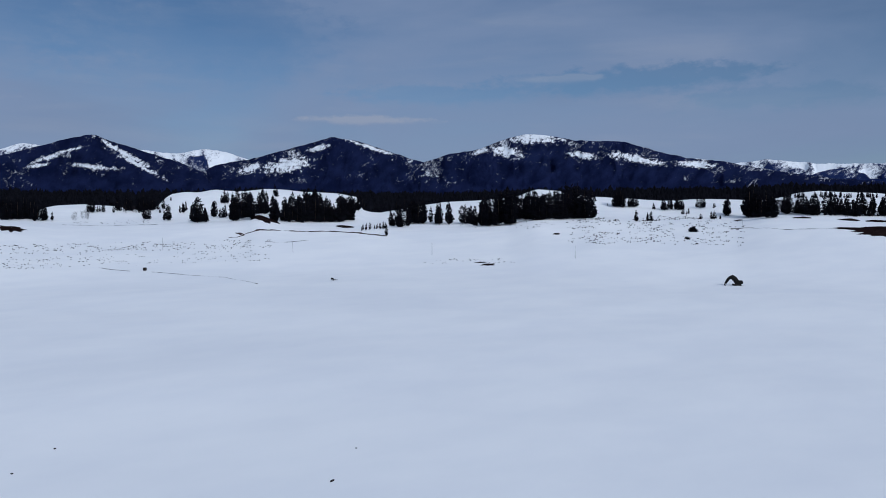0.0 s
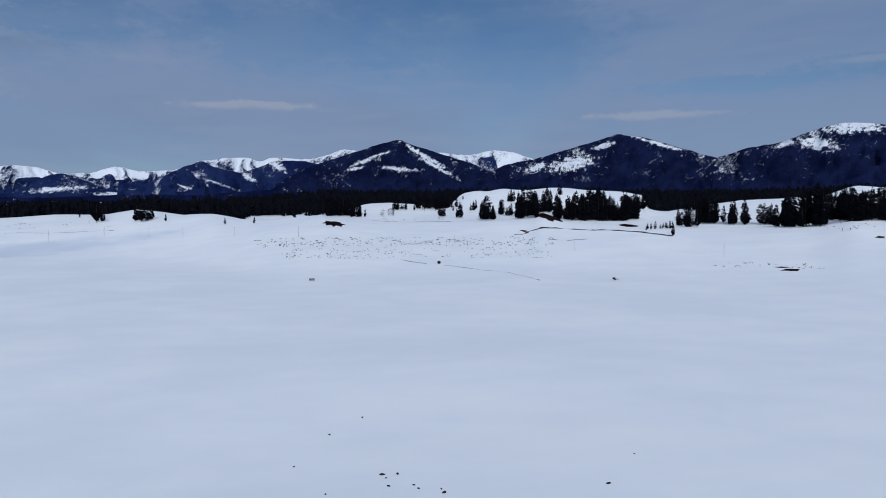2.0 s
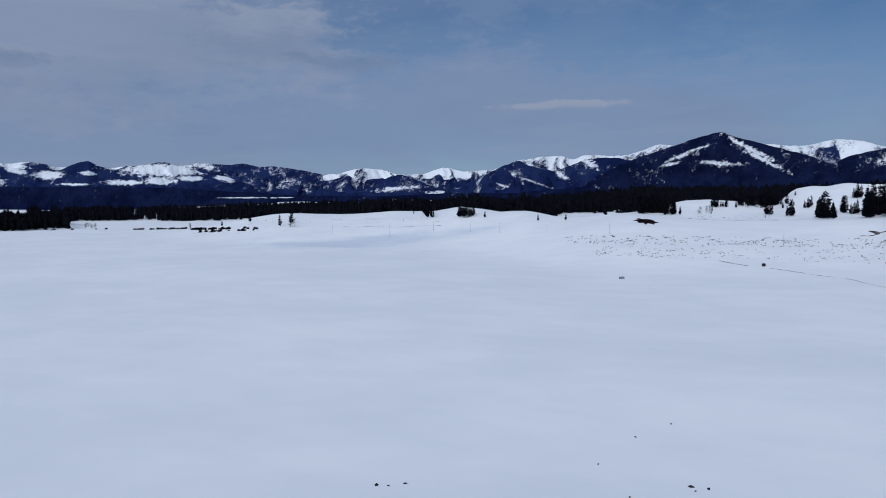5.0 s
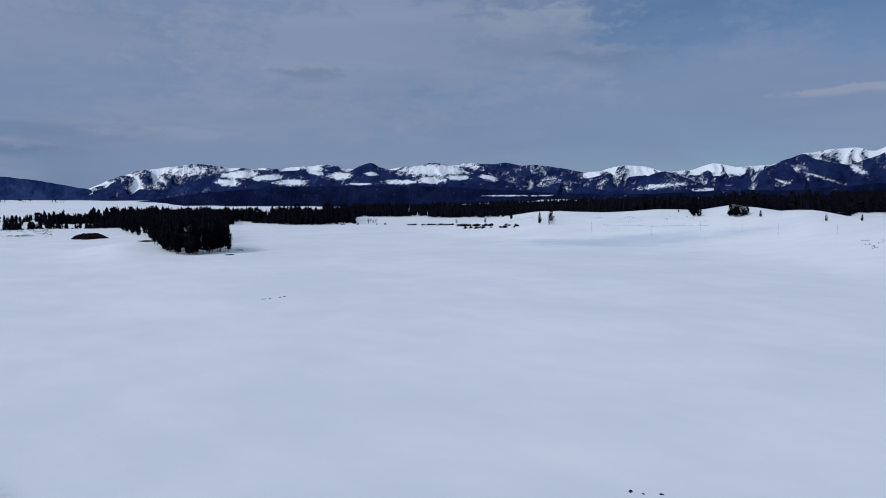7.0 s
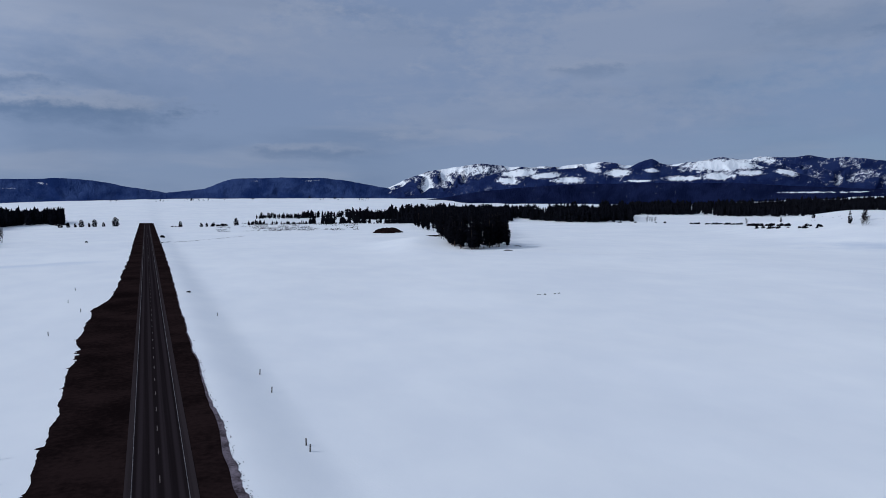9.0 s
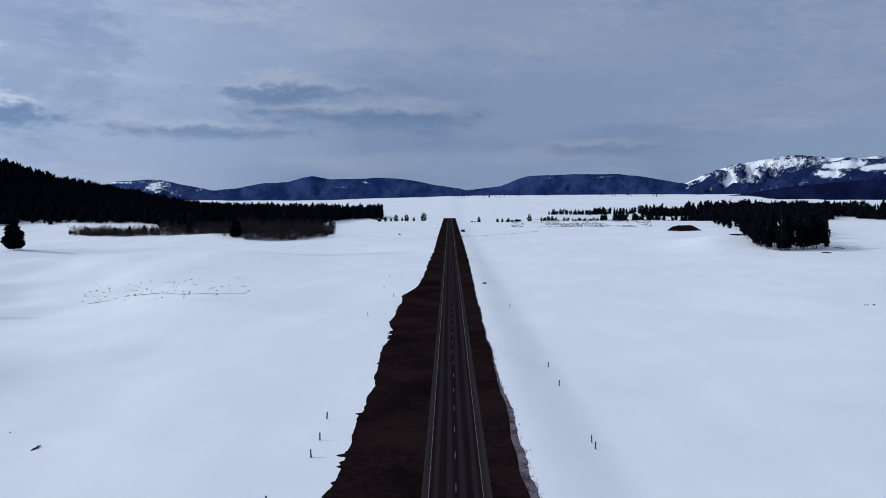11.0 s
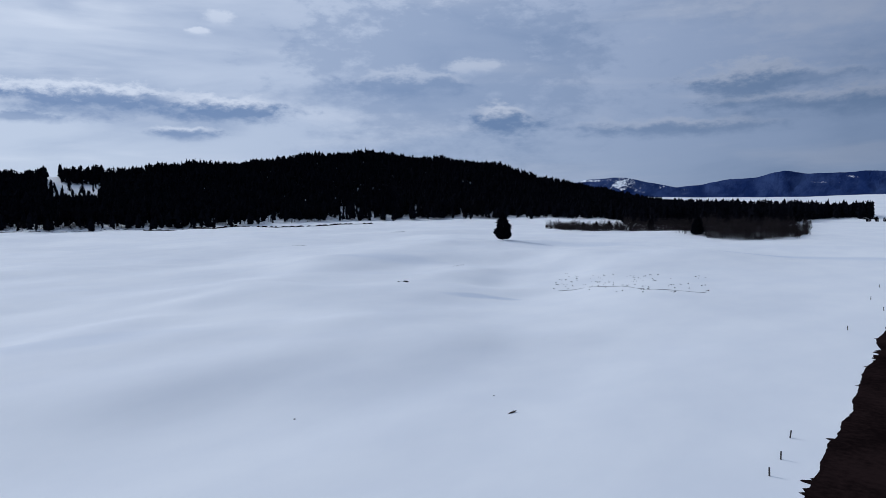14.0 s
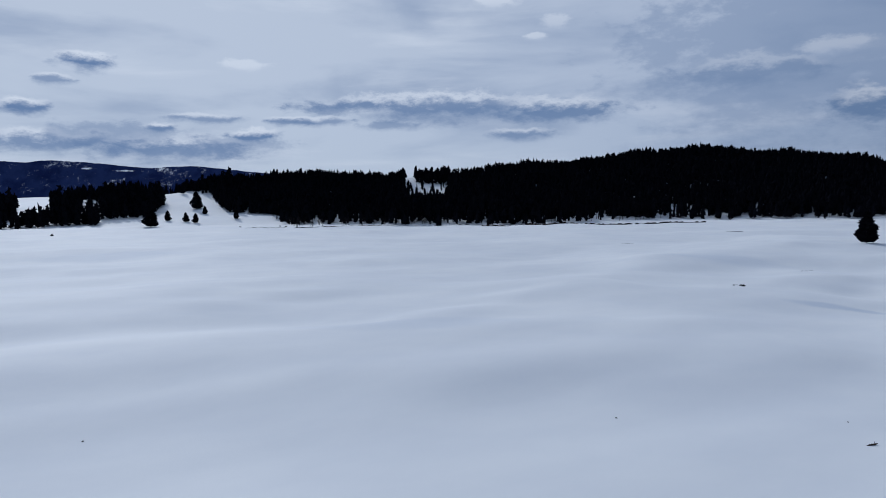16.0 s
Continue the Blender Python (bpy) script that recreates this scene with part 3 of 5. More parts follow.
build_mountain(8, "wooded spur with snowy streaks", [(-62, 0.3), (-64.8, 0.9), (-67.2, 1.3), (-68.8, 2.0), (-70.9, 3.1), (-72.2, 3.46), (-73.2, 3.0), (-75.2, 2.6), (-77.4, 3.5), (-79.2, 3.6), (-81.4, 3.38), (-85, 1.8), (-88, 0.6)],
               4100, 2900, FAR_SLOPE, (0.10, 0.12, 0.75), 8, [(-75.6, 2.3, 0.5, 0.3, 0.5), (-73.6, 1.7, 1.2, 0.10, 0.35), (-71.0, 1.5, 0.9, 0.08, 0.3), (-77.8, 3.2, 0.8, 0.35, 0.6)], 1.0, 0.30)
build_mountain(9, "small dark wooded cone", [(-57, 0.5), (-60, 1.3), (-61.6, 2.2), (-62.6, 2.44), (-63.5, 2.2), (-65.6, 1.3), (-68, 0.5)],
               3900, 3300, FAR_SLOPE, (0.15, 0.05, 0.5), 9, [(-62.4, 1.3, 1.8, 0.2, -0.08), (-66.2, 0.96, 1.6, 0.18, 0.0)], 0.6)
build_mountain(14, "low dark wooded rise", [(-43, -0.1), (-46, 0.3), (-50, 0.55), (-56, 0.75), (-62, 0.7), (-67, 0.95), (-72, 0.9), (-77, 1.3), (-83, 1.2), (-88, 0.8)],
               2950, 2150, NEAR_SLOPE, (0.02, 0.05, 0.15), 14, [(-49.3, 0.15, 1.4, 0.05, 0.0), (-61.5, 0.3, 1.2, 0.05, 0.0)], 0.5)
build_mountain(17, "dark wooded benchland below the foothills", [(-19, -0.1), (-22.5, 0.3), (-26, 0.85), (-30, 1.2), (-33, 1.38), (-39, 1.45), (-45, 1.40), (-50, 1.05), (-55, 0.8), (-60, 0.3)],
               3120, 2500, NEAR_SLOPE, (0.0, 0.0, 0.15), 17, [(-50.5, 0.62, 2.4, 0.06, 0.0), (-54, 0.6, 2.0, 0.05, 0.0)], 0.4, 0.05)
build_mountain(10, "low wooded mountain tinted haze blue", [(21.5, 0.3), (18.8, 0.78), (16.9, 0.95), (14.8, 1.39), (13, 1.44), (11.8, 1.78), (10.9, 1.95), (9.6, 1.66), (7.4, 1.75), (5.8, 1.81), (4.2, 1.74), (2.6, 1.5), (1, 1.16), (-0.7, 0.94), (-1.5, 0.77), (-5, 0.3)],
               4600, 3700, HAZE_BLUE_SLOPE, (-0.05, 0.05, 0.25), 10, [(6.7, 1.4, 0.5, 0.1, 0.3), (8.6, 1.05, 0.9, 0.05, 0.05)], 0.6)
build_mountain(11, "flat-topped wooded mountain tinted haze blue", [(2, 0.2), (-1.5, 0.77), (-4.1, 1.08), (-6.3, 1.89), (-8.6, 1.94), (-10.8, 1.99), (-13.1, 1.94), (-14.9, 1.81), (-17, 1.43), (-20, 0.78), (-23, 0.3)],
               4600, 3700, HAZE_BLUE_SLOPE, (-0.05, 0.05, 0.25), 11, [(-12.5, 1.75, 0.9, 0.06, -0.03), (-8.0, 1.7, 0.6, 0.06, 0.0)], 0.6)
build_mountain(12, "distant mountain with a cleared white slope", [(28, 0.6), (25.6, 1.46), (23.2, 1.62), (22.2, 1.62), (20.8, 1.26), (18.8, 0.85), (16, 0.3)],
               4400, 3600, HAZE_BLUE_SLOPE, (0.2, 0.2, 0.35), 12, [(22.7, 1.1, 0.75, 0.42, -0.25), (25.3, 1.4, 1.0, 0.08, 0.0)], 0.6)
build_mountain(13, "long wooded ridge tinted haze blue", [(70, 1.0), (76, 2.0), (80.2, 2.45), (82.7, 2.7), (85.9, 2.5), (88.2, 2.73), (90.7, 2.92), (92.7, 2.98), (93.9, 2.75), (95.2, 2.89), (100, 3.2), (115, 2.6), (132, 1.2), (150, 0.8), (165, 0.5)],
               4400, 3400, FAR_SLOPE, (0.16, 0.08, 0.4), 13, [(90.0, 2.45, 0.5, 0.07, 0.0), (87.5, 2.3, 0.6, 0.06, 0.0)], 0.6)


# ---- the road ----
ROAD_X = 0.7


def ribbon(name, left, right, ys, thickness, lift, mat):
    """A strip along the road; left and right give its edges in x at each y."""
    ys = np.asarray(ys, float)
    l, r = left(ys), right(ys)
    zl = ground_z(l * 0 + ROAD_X, ys) + lift
    top = np.stack([np.stack([l, ys, zl], -1), np.stack([r, ys, zl], -1)], 1)
    low = top - np.array([0, 0, thickness])
    verts = np.concatenate([low[:, :1], top, low[:, 1:]], 1).reshape(-1, 3)
    return mesh_of(name, verts, grid_faces(len(ys), 4), mat, False)


road_ys = np.concatenate([np.arange(-300, 1500, 10.0)])
road = tagged(new("road", ribbon("road", lambda y: y * 0 - 3.9, lambda y: y * 0 + 5.5, road_ys, 0.5, 0.10, ASPHALT)), "straight two-lane asphalt highway, bare and damp", "road", kind="structure")


def child(name, me, parent, label=""):
    ob = new(name, me)
    ob.parent = parent
    return tagged(ob, label)


for x in (-2.95, 4.3):
    child("edge_line", ribbon("edge_line", lambda y: y * 0 + x - 0.06, lambda y: y * 0 + x + 0.06, road_ys, 0.008, 0.108, PAINT), road, "worn white edge line")
dash = ribbon("centre_dash", lambda y: y * 0 + ROAD_X - 0.07, lambda y: y * 0 + ROAD_X + 0.07, np.array([0.0, 3.05]), 0.008, 0.108, YELLOW)
for k in range(100):
    ob = child("centre_dash", dash, road, "faded yellow centre dash")
    ob.location = (0, 30 + 12.2 * k, 0)

verge_ys = np.concatenate([np.arange(-60, 400, 0.35), np.arange(400, 1490, 1.0)])


def left_edge(y):
    wide = np.interp(y, (-60, 90, 150, 200, 250, 285, 322, 500, 1000, 1490), (-16.0, -16.0, -16.4, -17.6, -19.2, -19.0, -13.6, -12.2, -12.6, -12.4))
    ragged = (fbm(y / 17, y * 0, 41, 5, 0.58) - 0.5) * 3.6
    # thin tongues of thawed earth
    tongues = 1.7 * np.minimum(np.maximum(fbm(y / 7, y * 0 + 2, 46, 5, 0.65) - 0.58, 0) / 0.1, 1.0)
    return wide + ragged * smooth(1400, 100, y) - tongues * smooth(300, 140, y)


def right_edge(y):
    return 10.3 + 1.9 * smooth(150, 600, y) + (fbm(y / 14, y * 0 + 4, 43, 3, 0.5) - 0.5) * 1.1


def slush_width(y):
    return 0.35 + 1.0 * smooth(170, 95, y) + (fbm(y / 1.6, y * 0 + 9, 44, 3, 0.6) - 0.5) * (0.35 + 0.4 * smooth(150, 90, y))


tagged(new("verge_left", ribbon("verge_left", left_edge, lambda y: y * 0 - 3.85, verge_ys, 0.4, 0.05, EARTH)), "wide bare strip of damp brown earth", "road verge", kind="structure")
tagged(new("verge_right", ribbon("verge_right", lambda y: y * 0 + 5.45, right_edge, verge_ys, 0.4, 0.05, EARTH)), "bare strip of damp brown earth", "road verge", kind="structure")
tagged(new("slush_edge", ribbon("slush_edge", lambda y: right_edge(y) - 0.05, lambda y: right_edge(y) + np.maximum(slush_width(y), 0.05), verge_ys, 0.3, 0.03, SLUSH)), "band of dirty grey melting snow", "snow edge", kind="structure")


# ---- trees ----
def clump(direction, centre, length, width, thick):
    """A small pointed bough of five corners, flat below."""
    out = np.array([direction[0], direction[1], direction[2]])
    side = np.cross(out, (0, 0, 1.0))
    side = side / max(np.linalg.norm(side), 1e-6)
    up = np.cross(side, out)
    c = np.asarray(centre)
    return [c - out * length * 0.5, c + out * length * 0.5, c + side * width - up * thick, c - side * width - up * thick, c + up * thick]


CLUMP_FACES = np.array([(0, 2, 4), (0, 4, 3), (1, 4, 2), (1, 3, 4), (0, 3, 2), (1, 2, 3)])


def conifer(name, label, height, radius, bare, seed, whorls=18, boughs=9, rounded=0.0, category="conifer", full=1.0, leaf=1.0):
    """A needle tree: tapered trunk under a crown of drooping boughs in uneven whorls."""
    rng = np.random.default_rng(seed)
    top = new(name)
    ring = np.arange(7) * 2 * np.pi / 7
    levels = np.array([0, 0.04, 0.35, 0.7, 0.97])
    girth = np.array([1.5, 1.0, 0.75, 0.42, 0.08]) * height * 0.011
    lean = rng.normal(0, 0.012, 2) * height
    tv = np.array([[np.cos(a) * g + lean[0] * l, np.sin(a) * g + lean[1] * l, l * height - (0.4 if l == 0 else 0)] for l, g in zip(levels, girth) for a in ring])
    child("trunk", mesh_of("trunk", tv, grid_faces(5, 7, True), BARK), top)
    verts, faces = [], []
    lobes, phase = rng.integers(2, 4), rng.uniform(0, 6.28, 3)
    for k in range(whorls * boughs):
        f = 1 - math.sqrt(rng.random()) if rng.random() < 0.75 else rng.random()
        a = rng.uniform(0, 2 * np.pi)
        uneven = 1 + 0.14 * math.sin(lobes * a + phase[0] + 4 * f) + 0.16 * math.sin(13 * f + phase[1] + a)
        reach = radius * ((1 - f) ** (0.85 - 0.45 * rounded) * (0.5 + 0.5 * smooth(-0.02, 0.22, f)) + 0.05) * uneven
        out = reach * math.sqrt(rng.uniform(0.05, 1.0))
        long = (min(0.45 * reach, 0.085 * height) + 0.03 * height) * rng.uniform(0.6, 1.35) * leaf
        way = np.array([np.cos(a), np.sin(a), rng.uniform(-0.5, 0.35) + 0.7 * f ** 3])
        way /= np.linalg.norm(way)
        z = height * (bare + (0.985 - bare) * f)
        c = np.array([lean[0] * f + np.cos(a) * out * 0.8, lean[1] * f + np.sin(a) * out * 0.8, z])
        faces.append(CLUMP_FACES + len(verts))
        verts += clump(way, c, long * 1.2, long * rng.uniform(0.28, 0.5), height * rng.uniform(0.012, 0.03) * full)
    tip = np.array([lean[0], lean[1], height * 0.985])
    faces.append(CLUMP_FACES + len(verts))
    verts += clump(np.array([0.05, 0, 1.0]), tip, height * 0.07, radius * 0.08, radius * 0.08)
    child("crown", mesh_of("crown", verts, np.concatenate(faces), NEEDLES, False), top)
    return tagged(top, label, category)


def place_copies(kinds, spots, group):
    """Stand trees at plan spots (x, y, scale), the first of each kind on the first of its spots."""
    rng = random.Random(len(spots))
    used = set()
    for n, (x, y, scale) in enumerate(spots):
        ob = kinds[n % len(kinds)]
        z = float(ground_z(x, y)) - 0.1
        m = pose(x, y, z, 0, 0, rng.uniform(0, 360)) @ Matrix.Diagonal((scale, scale, scale * rng.uniform(0.93, 1.08), 1))
        if ob in used:
            made = copy_thing(ob, Matrix.Identity(4))
        else:
            made = ob
            used.add(ob)
        made.matrix_basis = m
        made["group"] = group


def scatter(number, az, d, seed, keep=None):
    rng = np.random.default_rng(seed)
    a = rng.uniform(az[0], az[1], number)
    r = np.sqrt(rng.uniform(d[0] ** 2, d[1] ** 2, number))
    x, y = at(a, r)
    if keep is not None:
        ok = keep(a, r, x, y)
        x, y = x[ok], y[ok]
    return x, y


def forest(name, label, x, y, heights, seed, low_side=None, boughs=0):
    """Woods too many to count, in one mesh: every tree four ragged tiers, or, where it is seen well, single boughs on a stem."""
    rng = np.random.default_rng(seed)
    n = len(x)
    h = rng.uniform(*heights, n) * (0.7 + 0.55 * fbm(x / 60, y / 60, seed, 2)) * np.clip(rng.normal(0.92, 0.17, n), 0.45, 1.15)
    if low_side:
        h = h * np.interp(polar(x, y)[0], low_side, (1.0, 0.4))
    r = h * rng.uniform(0.15, 0.26, n)
    blunt = rng.random(n) ** 0.6
    z = ground_z(x, y) - 0.3
    sides = 5
    # low edge, tip and reach of each tier, for a spire and for a round-headed tree
    tiers = ((0.04, 0.14, 0.42, 0.52, 1.0, 0.62), (0.24, 0.30, 0.62, 0.74, 0.82, 1.0), (0.43, 0.50, 0.81, 0.90, 0.60, 1.0), (0.63, 0.72, 1.0, 0.99, 0.36, 0.74))
    verts, faces = [], []
    turn = rng.uniform(0, 6.28, n)
    count = 0
    for low0, low1, high0, high1, spire, dome in tiers:
        ring = []
        low, high = low0 + (low1 - low0) * blunt, high0 + (high1 - high0) * blunt
        for k in range(sides):
            a = turn + k * 2 * np.pi / sides
            q = r * (spire + (dome - spire) * blunt) * rng.uniform(0.45, 1.35, n) * (0.8 if boughs else 1.1)
            ring.append(np.stack([x + np.cos(a) * q, y + np.sin(a) * q, z + h * (low + rng.uniform(-0.07, 0.07, n))], -1))
        tip = np.stack([x + rng.normal(0, 0.16, n) * r, y + rng.normal(0, 0.16, n) * r, z + h * high], -1)
        verts.append(np.stack(ring + [tip], 1))
        faces.append(np.array([(count + k, count + (k + 1) % sides, count + sides) for k in range(sides)]))
        count += sides + 1
    verts = np.concatenate(verts, 1)
    faces = np.concatenate(faces)[None] + (np.arange(n) * count)[:, None, None]
    core = verts
    if boughs:
        f = np.where(blunt[:, None] > 0.5, rng.random((n, boughs)) ** 1.1, 1 - np.sqrt(rng.random((n, boughs)))) * 0.93
        a = rng.uniform(0, 2 * np.pi, (n, boughs))
        girth = np.where(blunt[:, None] > 0.5, np.sqrt(np.maximum(1 - f ** 2.2, 0)) * (0.55 + 0.45 * np.clip(f / 0.3, 0, 1)), (1 - f) ** 0.85 + 0.06)
        out = r[:, None] * girth * np.sqrt(rng.uniform(0.1, 1.0, (n, boughs)))
        way = np.stack([np.cos(a), np.sin(a), rng.uniform(-0.5, 0.4, (n, boughs)) + 1.6 * f ** 6], -1)
        way /= np.linalg.norm(way, axis=-1, keepdims=True)
        side = np.stack([-np.sin(a), np.cos(a), a * 0], -1)
        up = np.cross(side, way) * -1
        c = np.stack([x[:, None] + np.cos(a) * out * 0.8, y[:, None] + np.sin(a) * out * 0.8, z[:, None] + h[:, None] * (0.06 + 0.93 * f)], -1)
        long = (0.05 * h[:, None] + 0.36 * r[:, None] * girth)[..., None] * rng.uniform(0.7, 1.4, (n, boughs, 1))
        wide, thick = long * rng.uniform(0.35, 0.6, (n, boughs, 1)), h[:, None, None] * rng.uniform(0.03, 0.06, (n, boughs, 1))
        loose = np.stack([c - way * long * 0.6, c + way * long * 0.6, c + side * wide - up * thick, c - side * wide - up * thick, c + up * thick], 2).reshape(-1, 3)
        loose_faces = (CLUMP_FACES[:4][None] + (np.arange(n * boughs) * 5)[:, None, None]).reshape(-1, 3)
        core = core.reshape(-1, 3)
        verts, faces = np.concatenate([core, loose]), np.concatenate([faces.reshape(-1, 3), loose_faces + len(core)])
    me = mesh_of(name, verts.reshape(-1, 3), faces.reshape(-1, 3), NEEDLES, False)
    return tagged(new(name, me), label, "forest", kind="stuff")


def hill_wood(a, r, x, y):
    ragged = (fbm(x / 50, y / 50, 51, 3) - 0.5) * 60
    foot = np.interp(a, FOOT_AZ, FOOT_D)
    torn = (fbm(x / 14, y / 14, 53, 3) - 0.5) * 0.9
    clearing = (a + torn > 62.7) & (a + torn < 66.35) & (r > 1250)
    snowy = r < np.interp(a, (75.6, 76.3, 76.6, 80.2, 81.0, 81.5, 83.9, 84.3), (1000, 1180, 1235, 1290, 1400, 1500, 1560, 1650)) + ragged * 0.6
    thin = hashed(np.floor(x), np.floor(y), 3) < 0.18 + 0.82 * smooth(0, 170, r - foot - ragged)
    return thin & (r > foot + ragged) & (r < np.interp(a, FOOT_AZ, CREST_D) + 160) & ~clearing & ~snowy


def near_crest(a, r):
    return np.abs(r - np.interp(a, FOOT_AZ, CREST_D)) < 75


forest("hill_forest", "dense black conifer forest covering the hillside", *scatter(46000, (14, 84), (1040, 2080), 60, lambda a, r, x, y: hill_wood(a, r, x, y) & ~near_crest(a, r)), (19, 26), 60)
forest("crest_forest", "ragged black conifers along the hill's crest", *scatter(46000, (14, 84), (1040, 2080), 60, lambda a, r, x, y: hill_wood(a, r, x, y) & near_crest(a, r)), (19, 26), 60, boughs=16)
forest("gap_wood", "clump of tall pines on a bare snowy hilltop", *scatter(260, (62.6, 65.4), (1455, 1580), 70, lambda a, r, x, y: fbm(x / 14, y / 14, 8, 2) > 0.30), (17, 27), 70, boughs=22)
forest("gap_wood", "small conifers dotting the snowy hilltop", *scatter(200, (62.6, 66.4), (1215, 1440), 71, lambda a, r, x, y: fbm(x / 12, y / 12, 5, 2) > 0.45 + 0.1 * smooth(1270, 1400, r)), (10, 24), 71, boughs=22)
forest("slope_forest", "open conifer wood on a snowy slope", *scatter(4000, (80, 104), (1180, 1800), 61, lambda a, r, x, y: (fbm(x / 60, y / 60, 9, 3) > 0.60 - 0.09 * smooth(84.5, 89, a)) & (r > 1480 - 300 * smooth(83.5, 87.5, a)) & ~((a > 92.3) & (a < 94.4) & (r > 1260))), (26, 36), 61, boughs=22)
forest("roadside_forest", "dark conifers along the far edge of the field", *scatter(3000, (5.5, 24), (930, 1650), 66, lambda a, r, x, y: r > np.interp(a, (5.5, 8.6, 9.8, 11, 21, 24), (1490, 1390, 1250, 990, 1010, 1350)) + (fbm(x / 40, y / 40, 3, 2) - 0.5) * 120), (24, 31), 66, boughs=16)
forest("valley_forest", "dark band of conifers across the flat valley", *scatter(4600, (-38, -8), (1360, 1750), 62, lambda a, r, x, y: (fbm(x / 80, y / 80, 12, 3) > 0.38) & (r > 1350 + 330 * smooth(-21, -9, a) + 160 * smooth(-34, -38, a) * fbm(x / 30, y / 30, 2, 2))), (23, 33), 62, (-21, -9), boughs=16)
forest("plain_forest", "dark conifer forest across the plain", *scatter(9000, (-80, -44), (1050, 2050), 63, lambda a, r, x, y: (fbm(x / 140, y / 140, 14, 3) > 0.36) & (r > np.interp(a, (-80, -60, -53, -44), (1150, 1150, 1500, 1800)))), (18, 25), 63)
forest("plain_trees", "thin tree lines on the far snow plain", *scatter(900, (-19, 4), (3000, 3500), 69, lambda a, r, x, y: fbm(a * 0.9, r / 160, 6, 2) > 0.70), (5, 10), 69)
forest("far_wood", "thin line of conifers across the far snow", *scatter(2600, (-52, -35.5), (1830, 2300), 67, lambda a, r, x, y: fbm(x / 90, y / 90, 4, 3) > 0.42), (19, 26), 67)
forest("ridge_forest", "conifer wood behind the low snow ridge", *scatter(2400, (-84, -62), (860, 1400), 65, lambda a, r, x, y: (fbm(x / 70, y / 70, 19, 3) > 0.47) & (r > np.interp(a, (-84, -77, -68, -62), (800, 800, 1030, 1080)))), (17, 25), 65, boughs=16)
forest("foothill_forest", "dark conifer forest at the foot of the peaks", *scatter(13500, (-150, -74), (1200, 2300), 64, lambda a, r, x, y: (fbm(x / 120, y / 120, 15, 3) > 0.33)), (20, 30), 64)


# ---- standing things on the land ----
MARCH = np.geomspace(60, 1500, 700)


def foot_at(az, el):
    """The plan point where a line of sight at bearing az and elevation el first meets the ground."""
    x, y = at(az, MARCH)
    rise = np.degrees(np.arctan2(ground_z(x, y) - EYE, MARCH))
    d = float(MARCH[int(np.argmax(rise >= el))]) if (rise >= el).any() else 1300.0
    px, py = at(az, d)
    return float(px), float(py), d


conifers = [
    conifer("conifer", "dark green conifer with drooping ragged boughs on snow", 22, 5.2, 0.05, 11, boughs=10, rounded=0.5),
    conifer("conifer", "dark green conifer with drooping ragged boughs on snow", 24, 4.6, 0.07, 12, whorls=20, boughs=10, rounded=0.4),
    conifer("conifer", "dark green conifer with drooping ragged boughs on snow", 20, 5.4, 0.04, 13, boughs=10, rounded=0.9),
    conifer("conifer", "dark green conifer with drooping ragged boughs on snow", 23, 5.0, 0.08, 14, boughs=10, rounded=0.7),
]
pines = [
    conifer("pine_tree", "tall dark pine with a bare lower trunk", 30, 5.2, 0.17, 21, whorls=19, boughs=10, rounded=0.7, category="pine"),
    conifer("pine_tree", "tall dark pine with a bare lower trunk", 31, 4.8, 0.07, 22, whorls=20, boughs=10, rounded=0.5, category="pine"),
    conifer("pine_tree", "tall dark pine with a bare lower trunk", 28, 5.4, 0.12, 23, whorls=18, boughs=10, rounded=0.8, category="pine"),
]

# clumps on the hills below the peaks: bearings, dip of their feet, angle that they stand tall, number
CLUMPS_FIRST = [
    (-83.6, -84.8, -0.93, 1.20, 8), (-81.6, -83.7, -0.83, 1.58, 26), (-83.7, -84.3, -0.37, 0.56, 6), (-86.8, -88.1, -0.36, 0.82, 8), (-88.6, -88.8, -0.38, 0.50, 1), (-88.9, -92.2, -0.27, 1.14, 34),
    (-90.4, -90.7, -0.40, 0.72, 3), (-90.8, -91.2, -0.91, 1.02, 3), (-91.6, -91.9, -0.45, 0.43, 2), (-92.1, -92.5, -1.01, 1.24, 3), (-92.6, -92.7, 0.48, 0.35, 1), (-93.3, -93.9, -0.47, 0.78, 4),
    (-94.0, -94.4, -0.56, 0.78, 3), (-94.5, -94.9, -1.22, 2.35, 2), (-94.1, -95.6, -1.18, 1.57, 10), (-95.7, -95.9, -0.80, 1.36, 3), (-96.2, -96.7, -0.89, 0.92, 4), (-96.2, -96.8, 0.21, 1.05, 5),
    (-96.8, -97.5, -1.12, 2.07, 7),
]
